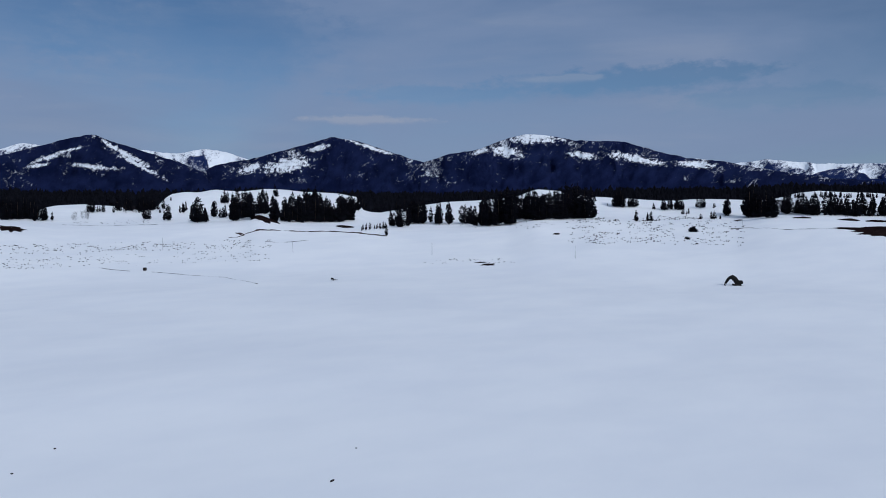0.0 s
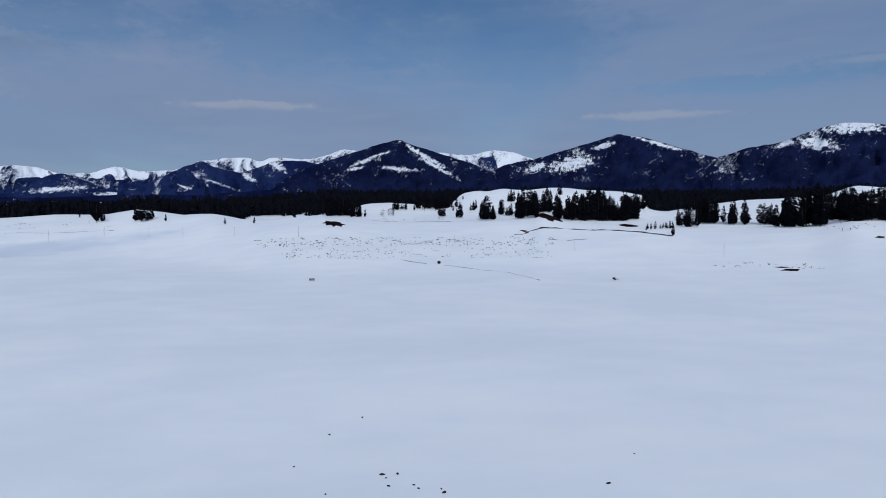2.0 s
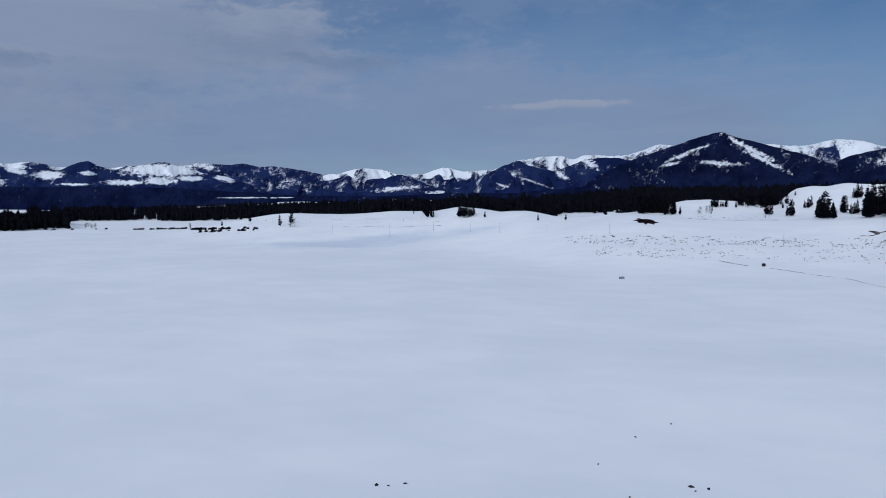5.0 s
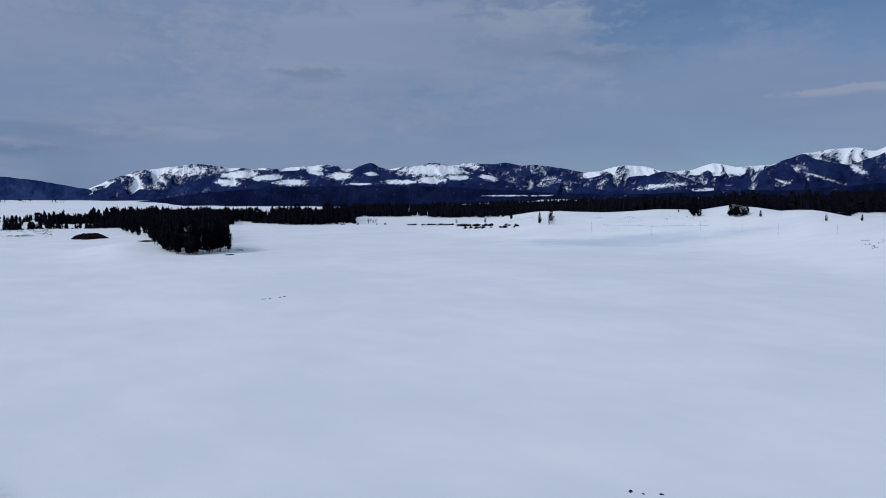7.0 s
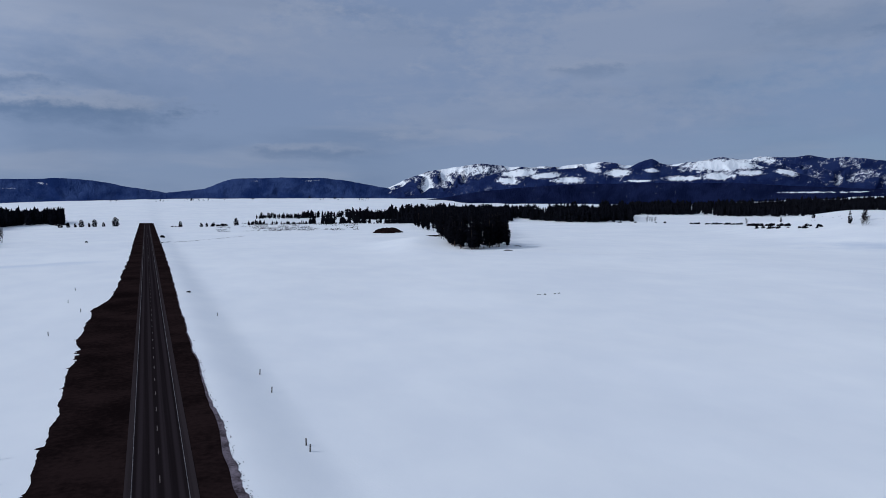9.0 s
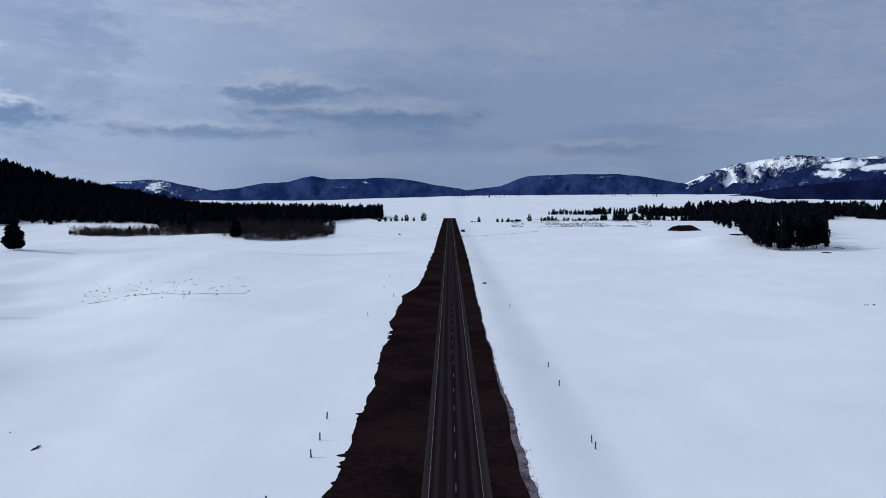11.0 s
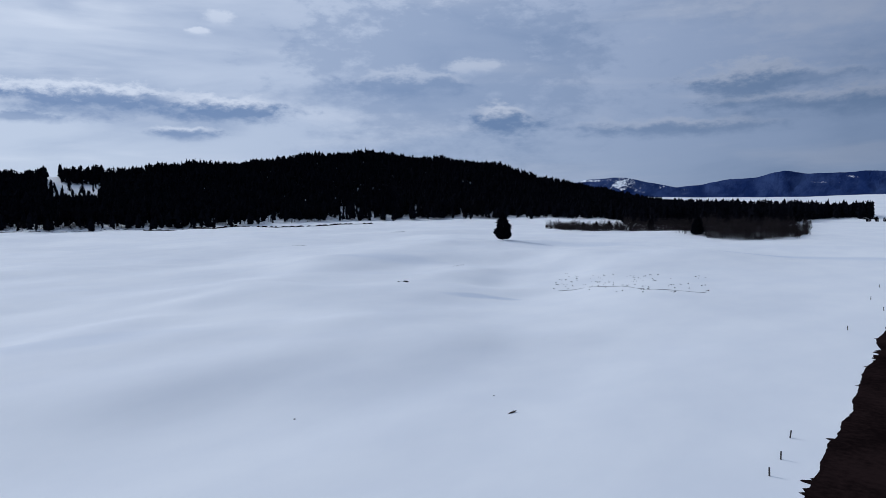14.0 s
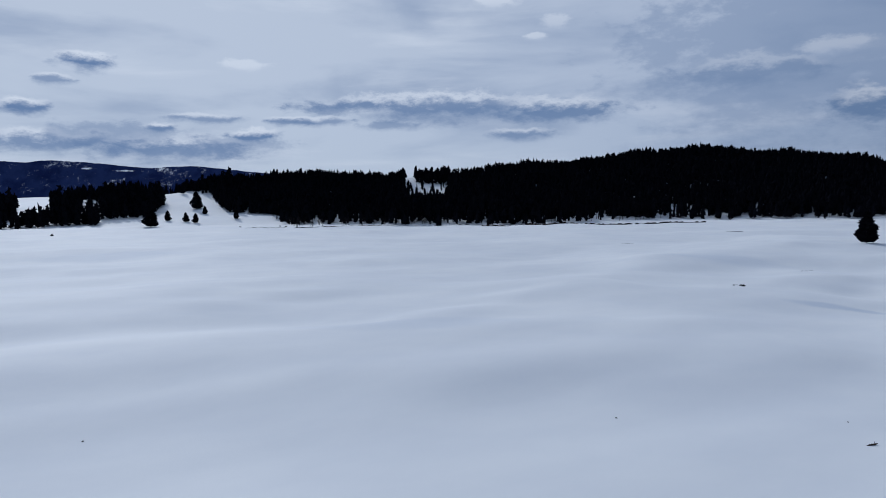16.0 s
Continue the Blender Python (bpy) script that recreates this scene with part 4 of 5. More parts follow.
CLUMPS_MIDDLE = [
    (-97.1, -98.7, -0.95, 2.12, 14), (-98.3, -99.9, -0.61, 1.69, 13), (-99.4, -99.6, 0.63, 0.89, 2), (-99.8, -101.0, 0.72, 0.89, 4), (-100.0, -102.3, -1.17, 1.89, 26), (-100.9, -102.3, -1.26, 2.20, 9),
    (-102.2, -103.6, -1.28, 2.62, 15), (-103.4, -105.7, -1.30, 2.27, 30), (-105.4, -106.5, -1.17, 1.96, 14), (-105.8, -107.9, -0.45, 1.14, 18), (-102.4, -102.6, -1.32, 0.41, 2), (-107.2, -107.9, -2.01, 0.64, 4),
    (-108.2, -109.2, -1.89, 0.65, 7), (-109.2, -109.4, -2.44, 0.92, 1), (-109.5, -109.9, -1.66, 1.28, 3), (-110.0, -111.0, -1.76, 1.61, 7), (-111.0, -112.5, -1.50, 2.16, 13), (-110.0, -112.0, -0.53, 1.11, 9),
]
CLUMPS_NEXT = [
    (-112.8, -113.3, -1.41, 1.24, 2), (-113.2, -114.6, -1.56, 1.75, 9), (-115.2, -116.2, -1.57, 1.66, 7), (-116.3, -116.8, -1.71, 1.65, 4), (-116.9, -118.2, -1.72, 2.34, 12), (-118.0, -119.7, -1.58, 2.74, 18),
    (-119.7, -121.9, -1.22, 2.05, 22), (-121.2, -123.8, -1.19, 2.32, 26), (-123.7, -126.0, -1.15, 2.71, 26), (-119.4, -121.2, 0.06, 1.09, 10), (-122.5, -123.8, 0.58, 0.82, 5), (-126.9, -127.4, -0.12, 0.31, 2),
    (-127.4, -128.3, -0.26, 1.51, 9), (-128.5, -129.4, -0.27, 1.02, 6), (-129.1, -129.2, -1.33, 0.62, 1), (-129.9, -130.1, -1.33, 0.66, 2), (-130.3, -130.6, -0.41, 0.53, 2),
]
CLUMPS_LAST = [
    (-131.1, -132.9, -0.50, 1.00, 16), (-132.6, -133.1, -0.85, 0.48, 4), (-133.5, -134.2, -0.38, 0.86, 4), (-134.7, -135.0, -0.34, 0.39, 2), (-135.5, -136.1, -0.90, 1.24, 6), (-133.8, -135.4, -1.20, 0.65, 7),
    (-135.4, -136.0, -0.98, 0.25, 4), (-137.1, -139.1, -1.07, 2.18, 26), (-139.6, -140.7, -0.82, 1.49, 14), (-140.8, -142.0, -0.90, 1.39, 14), (-142.1, -143.4, -0.90, 1.49, 16), (-143.6, -145.3, -0.97, 1.42, 22),
    (-145.4, -146.1, -0.97, 1.33, 8), (-140.1, -146.0, 0.31, 0.48, 46),
]
rng = np.random.default_rng(5)


def between(a, b):
    return min(a, b) + abs(b - a) * rng.random()


spots, crowded = [], []
for a0, a1, dip, tall, count in CLUMPS_FIRST + CLUMPS_MIDDLE + CLUMPS_NEXT + CLUMPS_LAST:
    for k in range(count):
        x, y, d = foot_at(between(a0, a1), dip + abs(rng.normal(0, 0.05 if count > 3 else 0.01)))
        size = d * math.tan(radians(tall)) / 22 * (1.0 if k == 0 else rng.choice((0.55, 0.75, 0.9, 1.0)) * rng.uniform(0.9, 1.06))
        (crowded if count > 12 else spots).append((x, y, size))
# lone trees: bearing, dip, height
for az, el, tall in [(-129.2, -1.36, 10), (-130.3, -1.36, 10), (-64.8, -1.06, 17), (-65.2, -1.05, 15), (-67.8, -1.09, 19), (-68.2, -1.05, 15), (-67.4, -1.05, 14), (-73.8, -1.36, 6), (-76.0, -1.32, 6), (-63.7, -0.74, 5),
                     (-53.0, -1.65, 13), (-48.6, -1.56, 8), (-50.7, -1.3, 12), (-53.9, -1.4, 16)]:
    x, y, d = foot_at(az, el)
    spots.append((x, y, tall / 22))
for az, el, tall in [(-64.6, -0.82, 19), (-65.0, -0.82, 18), (-64.8, -0.81, 20), (-67.5, -0.96, 17), (-67.9, -0.95, 18), (-68.5, -0.96, 17), (-69.5, -1.07, 7)]:
    x, y, d = foot_at(az, el)
    spots.append((x, y, tall / 22))
place_copies(conifers, spots, "conifers on the hills below the peaks")


def joined_wood(name, label, kinds, spots, seed):
    """Trees that stand too close to tell apart: the crowns and trunks of some kinds, set at their spots and joined into one mesh."""
    rng = np.random.default_rng(seed)
    verts, faces, slots, count = [], [], [], 0
    shapes = []
    for ob in kinds:
        for part in ob.children:
            me = part.data
            co = np.empty(len(me.vertices) * 3, np.float32)
            me.vertices.foreach_get("co", co)
            me.calc_loop_triangles()
            tri = np.empty(len(me.loop_triangles) * 3, np.int32)
            me.loop_triangles.foreach_get("vertices", tri)
            shapes.append((ob, part.data.materials[0], co.reshape(-1, 3), tri.reshape(-1, 3)))
    for n, (x, y, scale) in enumerate(spots):
        turn, tall, z = rng.uniform(0, 6.28), rng.uniform(0.93, 1.08), float(ground_z(x, y)) - 0.1
        for ob, mat, co, tri in shapes:
            if ob is not kinds[n % len(kinds)]:
                continue
            c, k = math.cos(turn) * scale, math.sin(turn) * scale
            verts.append(np.stack([x + co[:, 0] * c - co[:, 1] * k, y + co[:, 0] * k + co[:, 1] * c, z + co[:, 2] * scale * tall], -1))
            faces.append(tri + count)
            slots.append(np.full(len(tri), 0 if mat is NEEDLES else 1, np.int32))
            count += len(co)
    me = mesh_of(name, np.concatenate(verts), np.concatenate(faces), NEEDLES, False)
    me.materials.append(BARK)
    me.polygons.foreach_set("material_index", np.concatenate(slots))
    return tagged(new(name, me), label, "forest", kind="stuff")


def wood_line(name, label, number, a0, a1, dips, spread, heights, seed):
    """A belt of trees too far and close to count: dips are those of its feet at even steps of bearing."""
    rng = np.random.default_rng(seed)
    az = rng.uniform(min(a0, a1), max(a0, a1), number)
    az = az[fbm(az * 2.1, az * 0 + seed, seed, 3) > 0.36]
    el = np.interp((az - a0) / (a1 - a0), np.linspace(0, 1, len(dips)), dips) + np.abs(rng.normal(0, spread, len(az)))
    feet = np.array([foot_at(a, e)[:2] for a, e in zip(az, el)])
    return forest(name, label, feet[:, 0], feet[:, 1], heights, seed)


joined_wood("ridge_wood", "dark conifers crowding the snow hills below the peaks", conifers, crowded, 93)
wood_line("hedge", "low dark hedge of small conifers across the valley", 260, -20.5, -12, (-1.2, -1.2, -1.25), 0.015, (9, 15), 91)
wood_line("hedge", "low dark hedge of small conifers across the valley", 150, -12.5, -7.4, (-1.22, -1.3), 0.010, (4, 8), 92)

# the grove on its knoll beside the field
spots = []
while len(spots) < 112:
    az, u = rng.uniform(-28.2, -20.6), rng.uniform(0, 1)
    low = np.interp(az, (-28.3, -24.6, -23.4, -22.4, -20.4), (-3.6, -3.95, -3.45, -2.7, -1.85))
    x, y, d = foot_at(az, low + (-1.75 - low) * u ** 2.2 * 0.9)
    spots.append((x, y, rng.uniform(0.72, 1.08) * (0.80 if az < -27.6 else 1.0)))
place_copies(pines, spots, "pines of the grove")

# the front row under the wooded hill
spots = []
for k in range(150):
    az = rng.uniform(33, 77)
    x, y, d = foot_at(az, np.interp(az, (33, 43, 52, 60, 68, 77), (-1.55, -1.6, -1.95, -2.05, -1.96, -1.6)) + rng.uniform(0, 0.22))
    spots.append((x, y, rng.uniform(0.7, 1.1)))
place_copies([conifer("pine_tree", "tall dark pine at the edge of the woods", 28, 5.0, 0.36 - 0.08 * k, 24 + k, whorls=21, boughs=10, rounded=0.5, category="pine") for k in range(3)], spots, "pines at the edge of the woods")

# single trees on the side of the wooded hill
lone = [conifer("conifer", "broad dark pine standing alone in the snow", 23, 9.4 + k, 0.05, 31 + k, whorls=36, boughs=30, rounded=0.5, full=1.1, leaf=0.85) for k in range(2)]
end_trees = [(5.7, -1.36, 13), (5.2, -1.36, 8), (4.75, -1.36, 7), (4.35, -1.36, 12), (3.85, -1.36, 7), (3.5, -1.36, 12), (2.9, -1.37, 8), (2.1, -1.4, 16), (-2.4, -1.38, 10), (-3.9, -1.38, 8), (-4.3, -1.38, 7), (-4.8, -1.38, 8), (-6.5, -1.38, 14), (-8.3, -1.4, 9)]
place_copies([conifer("conifer", "small rounded conifer beside the snowy road", 12, 5.4 + 0.6 * k, 0.02, 35 + k, whorls=18, boughs=15, rounded=0.9, full=2.2, leaf=0.8) for k in range(2)], [(*foot_at(az, el)[:2], tall / 12) for az, el, tall in end_trees], "trees at the end of the road")
place_copies(lone, [(*foot_at(az, el)[:2], tall / 23) for az, el, tall in [(32.06, -3.31, 24), (17.0, -2.85, 20), (20.4, -2.55, 15), (85.8, -1.9, 31), (84.6, -1.5, 17), (83.3, -1.57, 16), (82.6, -1.67, 16), (82.5, -0.58, 30), (81.9, -1.02, 14), (79.6, -1.41, 15), (79.7, -0.3, 20), (93.4, -1.25, 20), (94.6, -1.22, 18), (90.2, -1.63, 18), (23.6, -2.45, 11), (24.6, -2.5, 10), (25.6, -2.5, 9)]], "lone conifers in the snowfield")


def bare_tree(name, label, height, spread, seed):
    """A leafless tree: stem, limbs and a haze of thin twigs."""
    rng = np.random.default_rng(seed)
    top = new(name)

    def stick(a, b, ra, rb):
        a, b = np.asarray(a, float), np.asarray(b, float)
        way = (b - a) / max(np.linalg.norm(b - a), 1e-6)
        side = np.cross(way, (0.3, 0.9, 0.2))
        side /= np.linalg.norm(side)
        up = np.cross(way, side)
        ring = [side * math.cos(t) + up * math.sin(t) for t in (0, 2.094, 4.189)]
        return [a + r * ra for r in ring] + [b + r * rb for r in ring]

    sides = np.array([(0, 1, 4, 3), (1, 2, 5, 4), (2, 0, 3, 5)])
    trunk, tfaces = [], []
    crown, cfaces = [], []
    for stem in range(5):
        foot = np.array([rng.normal(0, spread * 0.5), rng.normal(0, spread * 0.5), -0.3])
        tip = foot + np.array([rng.normal(0, spread * 0.25), rng.normal(0, spread * 0.25), height * rng.uniform(0.8, 1.0)])
        tfaces.append(sides + len(trunk))
        trunk += stick(foot, tip, height * 0.011, height * 0.003)
        for k in range(11):
            f = rng.uniform(0.08, 0.97)
            a = foot + (tip - foot) * f
            turn = rng.uniform(0, 6.28)
            long = height * rng.uniform(0.14, 0.34) * (1.15 - 0.6 * f)
            b = a + np.array([math.cos(turn) * long * 0.7, math.sin(turn) * long * 0.7, long * 0.9])
            cfaces.append(sides + len(crown))
            crown += stick(a, b, height * 0.006, height * 0.003)
            for m in range(2):
                c = a + (b - a) * rng.uniform(0.3, 0.9)
                e = c + rng.normal(0, 1, 3) * long * 0.42 + np.array([0, 0, long * 0.3])
                cfaces.append(sides + len(crown))
                crown += stick(c, e, height * 0.0045, height * 0.002)
    child("trunk", mesh_of("trunk", trunk, np.concatenate(tfaces), TWIGS), top)
    child("crown", mesh_of("crown", crown, np.concatenate(cfaces), TWIGS), top)
    return tagged(top, label, "bare tree")


aspens = [bare_tree("bare_aspen", "leafless grey-brown aspen with fine upright twigs", 13, 4.6, 70 + k) for k in range(4)]
spots = []
while len(spots) < 170:
    az = rng.uniform(9.4, 29)
    low = np.interp(az, (9.3, 10.3, 13.2, 16.2, 17.2, 20.2, 23, 25, 26.8, 29), (-2.8, -3.05, -3.25, -3.2, -2.85, -2.6, -2.65, -2.7, -2.62, -2.4))
    thin = az > 22.5
    if thin and rng.random() < 0.35:
        continue
    x, y, d = foot_at(az, low + rng.uniform(0, 0.28 if thin else 1.0))
    spots.append((x, y, rng.uniform(0.6, 0.85) if thin else rng.uniform(0.85, 1.25)))
for k in range(30):
    x, y, d = foot_at(rng.uniform(62, 76), rng.uniform(-2.1, -1.9))
    spots.append((x, y, rng.uniform(0.7, 1.0)))
for az, el in [(-39.1, -1.62), (-39.4, -1.6), (-39.7, -1.62), (-39.3, -1.5), (-53.8, -1.74), (-54.1, -1.72), (-46.3, -1.75), (-86.6, -0.8), (-87.0, -0.85), (-86.2, -0.9), (-89.5, -0.4), (-90.2, -0.4)]:
    x, y, d = foot_at(az, el)
    spots.append((x, y, 0.8))
place_copies(aspens, spots, "bare aspens at the foot of the hill")


def thicket(number):
    """The rest of the bare wood, too tangled to count: a mass of thin upright twigs in one mesh."""
    rng = np.random.default_rng(77)
    az = rng.uniform(9.4, 28.6, number)
    low = np.interp(az, (9.3, 10.3, 13.2, 16.2, 17.2, 20.2, 23, 25, 26.8, 29), (-2.8, -3.05, -3.25, -3.2, -2.85, -2.6, -2.65, -2.7, -2.62, -2.4))
    deep = np.where(az > 22.5, 0.38 + 0.3 * (fbm(az * 2.3, az * 0, 80, 2) - 0.5), 0.85)
    keep = (az < 22.5) | (rng.random(number) < 1.1 * fbm(az * 3.0, az * 0 + 7, 81, 3))
    d = EYE / np.tan(np.radians(-(low + deep * rng.random(number) ** 1.3)))
    az, d = az[keep], d[keep]
    x, y = at(az, d)
    top = np.where(az > 22.5, 8.5, 14.0) * np.clip(2.4 * fbm(x / 7, y / 7, 78, 3, 0.6) - 0.55, 0.12, 1.15)
    top = top * (0.15 + 0.85 * smooth(9.4, 11.2, az)) * np.clip(0.35 + 1.3 * fbm(az * 1.1, az * 0 + 3, 79, 3, 0.6), 0.4, 1.25) * (1 - 0.6 * smooth(27.2, 28.6, az))
    z = ground_z(x, y) + top * rng.random(len(x)) ** 1.15 - 0.4
    long = rng.uniform(1.6, 4.2, len(x))
    way = np.stack([rng.normal(0, 0.42, len(x)), rng.normal(0, 0.42, len(x)), np.ones(len(x))], -1)
    foot = np.stack([x, y, z], -1)
    tip = foot + way * (long / np.linalg.norm(way, axis=1))[:, None]
    thick = rng.uniform(0.05, 0.13, len(x))[:, None]
    ring = [np.array([math.cos(t), math.sin(t), 0.0]) for t in (0, 2.094, 4.189)]
    verts = np.stack([foot + r * thick for r in ring] + [tip], 1).reshape(-1, 3)
    faces = (np.array([(0, 1, 3), (1, 2, 3), (2, 0, 3)])[None] + (np.arange(len(x)) * 4)[:, None, None]).reshape(-1, 3)
    return tagged(new("aspen_thicket", mesh_of("aspen_thicket", verts, faces, TWIGS)), "tangle of leafless grey-brown aspens", "thicket", kind="stuff")


thicket(75000)


def bush(name, label, height, radius, seed, mat=None):
    """A low rounded bush of many small pointed tufts on short stems."""
    rng = np.random.default_rng(seed)
    verts, faces = [], []
    for k in range(90):
        way = rng.normal(0, 1, 3)
        way[2] = abs(way[2])
        way /= np.linalg.norm(way)
        c = way * np.array([radius, radius, height]) * rng.uniform(0.35, 0.85)
        faces.append(CLUMP_FACES + len(verts))
        verts += clump(way, c, radius * rng.uniform(0.3, 0.6), radius * 0.13, radius * 0.1)
    top = new(name)
    child("foliage", mesh_of("foliage", verts, np.concatenate(faces), mat or NEEDLES, False), top)
    stem = [(math.cos(a) * 0.12 * q, math.sin(a) * 0.12 * q, z) for z, q in ((-0.3, 1.2), (height * 0.6, 0.6)) for a in np.arange(6) * math.pi / 3]
    child("stem", mesh_of("stem", stem, grid_faces(2, 6, True), BARK), top)
    return tagged(top, label, "bush")


bushes = [bush("bush", "low dark rounded bush in the snow", 3.2, 2.8, 80 + k) for k in range(3)]
spots = []
for a0, a1, e0, e1, count, size in [(-42.2, -43.2, -1.76, -1.74, 6, 1.0), (-43.3, -46, -1.78, -1.75, 26, 1.0), (-46.4, -49.4, -1.86, -1.82, 26, 1.0), (-47.5, -48.6, -1.85, -1.78, 4, 1.0), (-50, -51.3, -1.87, -1.8, 4, 1.0), (-47, -48.5, -2.05, -1.98, 9, 0.9), (-49, -51.3, -2.02, -1.96, 7, 0.8),
                                    (-36.5, -41, -1.72, -1.65, 5, 0.9), (-4.5, -6, -1.42, -1.38, 9, 1.3), (-7.2, -20, -1.45, -1.3, 40, 0.8), (5.2, 6.2, -1.6, -1.55, 6, 1.3), (4.05, 4.1, -2.86, -2.84, 1, 0.75), (-1.0, -1.15, -2.62, -2.5, 2, 1.0),
                                    (-133.35, -133.45, -2.15, -2.12, 2, 1.2), (-132.8, -133.2, -2.9, -2.7, 2, 0.6), (92.3, 92.5, -2.4, -2.35, 1, 0.7), (-1.6, -2.4, -1.35, -1.3, 3, 0.9), (60, 80, -2.12, -2.02, 10, 0.5)]:
    for k in range(count):
        x, y, d = foot_at(between(a0, a1), between(e0, e1))
        spots.append((x, y, size * rng.uniform(0.7, 1.25)))
place_copies(bushes, spots, "low bushes in the snow")


# ---- bare earth, tracks and stubble ----
def draped_patch(name, label, az, el, long, wide, bulge, mat, seed, turn=None):
    """A scar or heap of bare earth with a ragged outline, lying on the ground across the line of sight."""
    cx, cy, d = foot_at(az, el)
    along = np.radians(az if turn is None else turn)
    rings, spokes = 7, 72
    t = np.arange(spokes) * 2 * np.pi / spokes
    edge = 0.15 + 1.6 * fbm(np.cos(t) * 2 + seed, np.sin(t) * 2, seed, 4, 0.75)
    verts = []
    for r in np.linspace(1, 0.06, rings):
        u, v = np.cos(t) * edge * r * long, np.sin(t) * edge * r * wide
        x, y = cx + np.cos(along) * u - np.sin(along) * v, cy + np.sin(along) * u + np.cos(along) * v
        lift = bulge * (1 - r ** 2) * (0.2 + 1.6 * fbm(x / 6, y / 6, seed, 4, 0.65)) + (0.06 if r < 1 else -0.3)
        verts.append(np.stack([x, y, ground_z(x, y) + lift], -1))
    me = mesh_of(name, np.concatenate(verts), grid_faces(rings, spokes, True), mat)
    return tagged(new(name, me), label, "earth bank")


for az, el, long, wide, bulge, mat in [(-82.2, -1.42, 10, 15, 1.0, EARTH), (-99.6, -0.98, 10, 18, 1.4, EARTH), (-105.8, -1.65, 8, 20, 0.8, EARTH), (-117.5, -4.87, 5, 4, 0.4, EARTH), (-116.9, -4.7, 4, 1.5, 0.2, EARTH), (-18.2, -2.45, 21, 26, 6.0, EARTH),
                                       (-146.8, -2.05, 30, 22, 2.2, EARTH), (-143.9, -1.24, 8, 6, 1.2, EARTH), (-145.6, -1.32, 9, 5, 1.0, EARTH), (-136.7, -1.27, 6, 4, 0.9, EARTH), (-140.9, -1.08, 7, 4, 0.8, EARTH), (-123.0, -2.37, 3, 3, 0.6, EARTH), (-121.5, -1.15, 8, 10, 0.3, EARTH), (-28.2, -3.96, 3.6, 3, 0.7, ROCK), (-29.0, -3.6, 4.5, 3, 0.7, ROCK), (-22.2, -2.75, 8, 14, 0.8, EARTH)]:
    draped_patch("earth_bank", "heap of dark bare earth showing through the snow", az, el, long, wide, bulge, mat, int(-az * 3) % 17)


def draped_strip(name, label, line, wide, mat, seed, gaps=0.0, category="track", rise=0.12):
    """A narrow strip of bare ground through points given by bearing and dip."""
    pts = np.array([foot_at(a, e)[:2] for a, e in line])
    run = np.concatenate([[0], np.cumsum(np.hypot(*np.diff(pts, axis=0).T))])
    s = np.arange(0, run[-1], 1.5)
    x, y = np.interp(s, run, pts[:, 0]), np.interp(s, run, pts[:, 1])
    x, y = x + (fbm(s / 14, s * 0, seed, 3) - 0.5) * wide * 1.2, y + (fbm(s / 14, s * 0 + 5, seed, 3) - 0.5) * wide * 2
    nx, ny = -np.gradient(y), np.gradient(x)
    norm = np.maximum(np.hypot(nx, ny), 1e-6)
    half = wide * 0.5 * np.clip(fbm(s / 9, s * 0 + 2, seed + 3, 4, 0.65) * 2 - gaps, 0.0, 2)
    rows = []
    for q, lift in ((-1.0, -0.25), (-0.7, 1.0), (0.7, 1.0), (1.0, -0.25)):
        px, py = x + nx / norm * half * q, y + ny / norm * half * q
        height = rise * np.clip(3.2 * fbm(s / 5, s * 0 + 8, seed + 6, 4, 0.65) - 1.0, 0.1, 1.3) if lift > 0 else lift
        rows.append(np.stack([px, py, ground_z(px, py) + height], -1))
    verts = np.stack(rows, 1).reshape(-1, 3)
    return tagged(new(name, mesh_of(name, verts, grid_faces(len(s), 4), mat)), label, category, kind="structure")


draped_strip("track_1", "curved bank of reddish bare clay", [(-96.8, -2.4), (-97.6, -2.36), (-98.06, -2.2), (-97.4, -2.04), (-98.75, -1.94), (-100.9, -1.93), (-104.5, -2.02), (-107.2, -2.24), (-109.5, -2.49)], 3.6, CLAY, 3, 0.35, rise=0.5)
draped_strip("track_10", "faint bare line in the snow", [(-99.6, -2.76), (-101.1, -2.88), (-103.1, -2.73)], 1.6, EARTH, 14, 0.6)
draped_strip("track_2", "thin broken ditch line in the snow", [(-87.6, -4.42), (-88.6, -4.6), (-89.7, -4.77)], 1.2, EARTH, 4, 0.45)
draped_strip("track_11", "thin broken ditch line in the snow", [(-91.2, -4.88), (-94.0, -5.25), (-96.5, -5.52), (-97.8, -5.78), (-98.9, -6.09)], 1.2, EARTH, 15, 0.72)
draped_strip("track_12", "faint bare line at the foot of the snow hill", [(-85.3, -1.2), (-88.6, -1.33), (-91.7, -1.3)], 3.0, EARTH, 16, 0.6)
draped_strip("track_3", "dark stream bank along the foot of the woods", [(79, -2.15), (75.2, -2.2), (71.6, -2.12), (67, -2.08), (61, -2.12)], 3.5, EARTH, 5, 0.85, rise=0.7)
draped_strip("track_9", "dark stream bank along the foot of the woods", [(60, -2.22), (58.8, -2.21), (55.1, -2.18), (50, -2.15), (46.5, -2.05), (42.6, -1.92)], 5.0, EARTH, 12, 0.45, rise=1.7)
draped_strip("track_4", "dark ditch leading off the road", [(-0.9, -3.02), (-1.6, -2.95), (-4.1, -2.86), (-7.2, -2.6)], 3.0, EARTH, 6, 0.4)
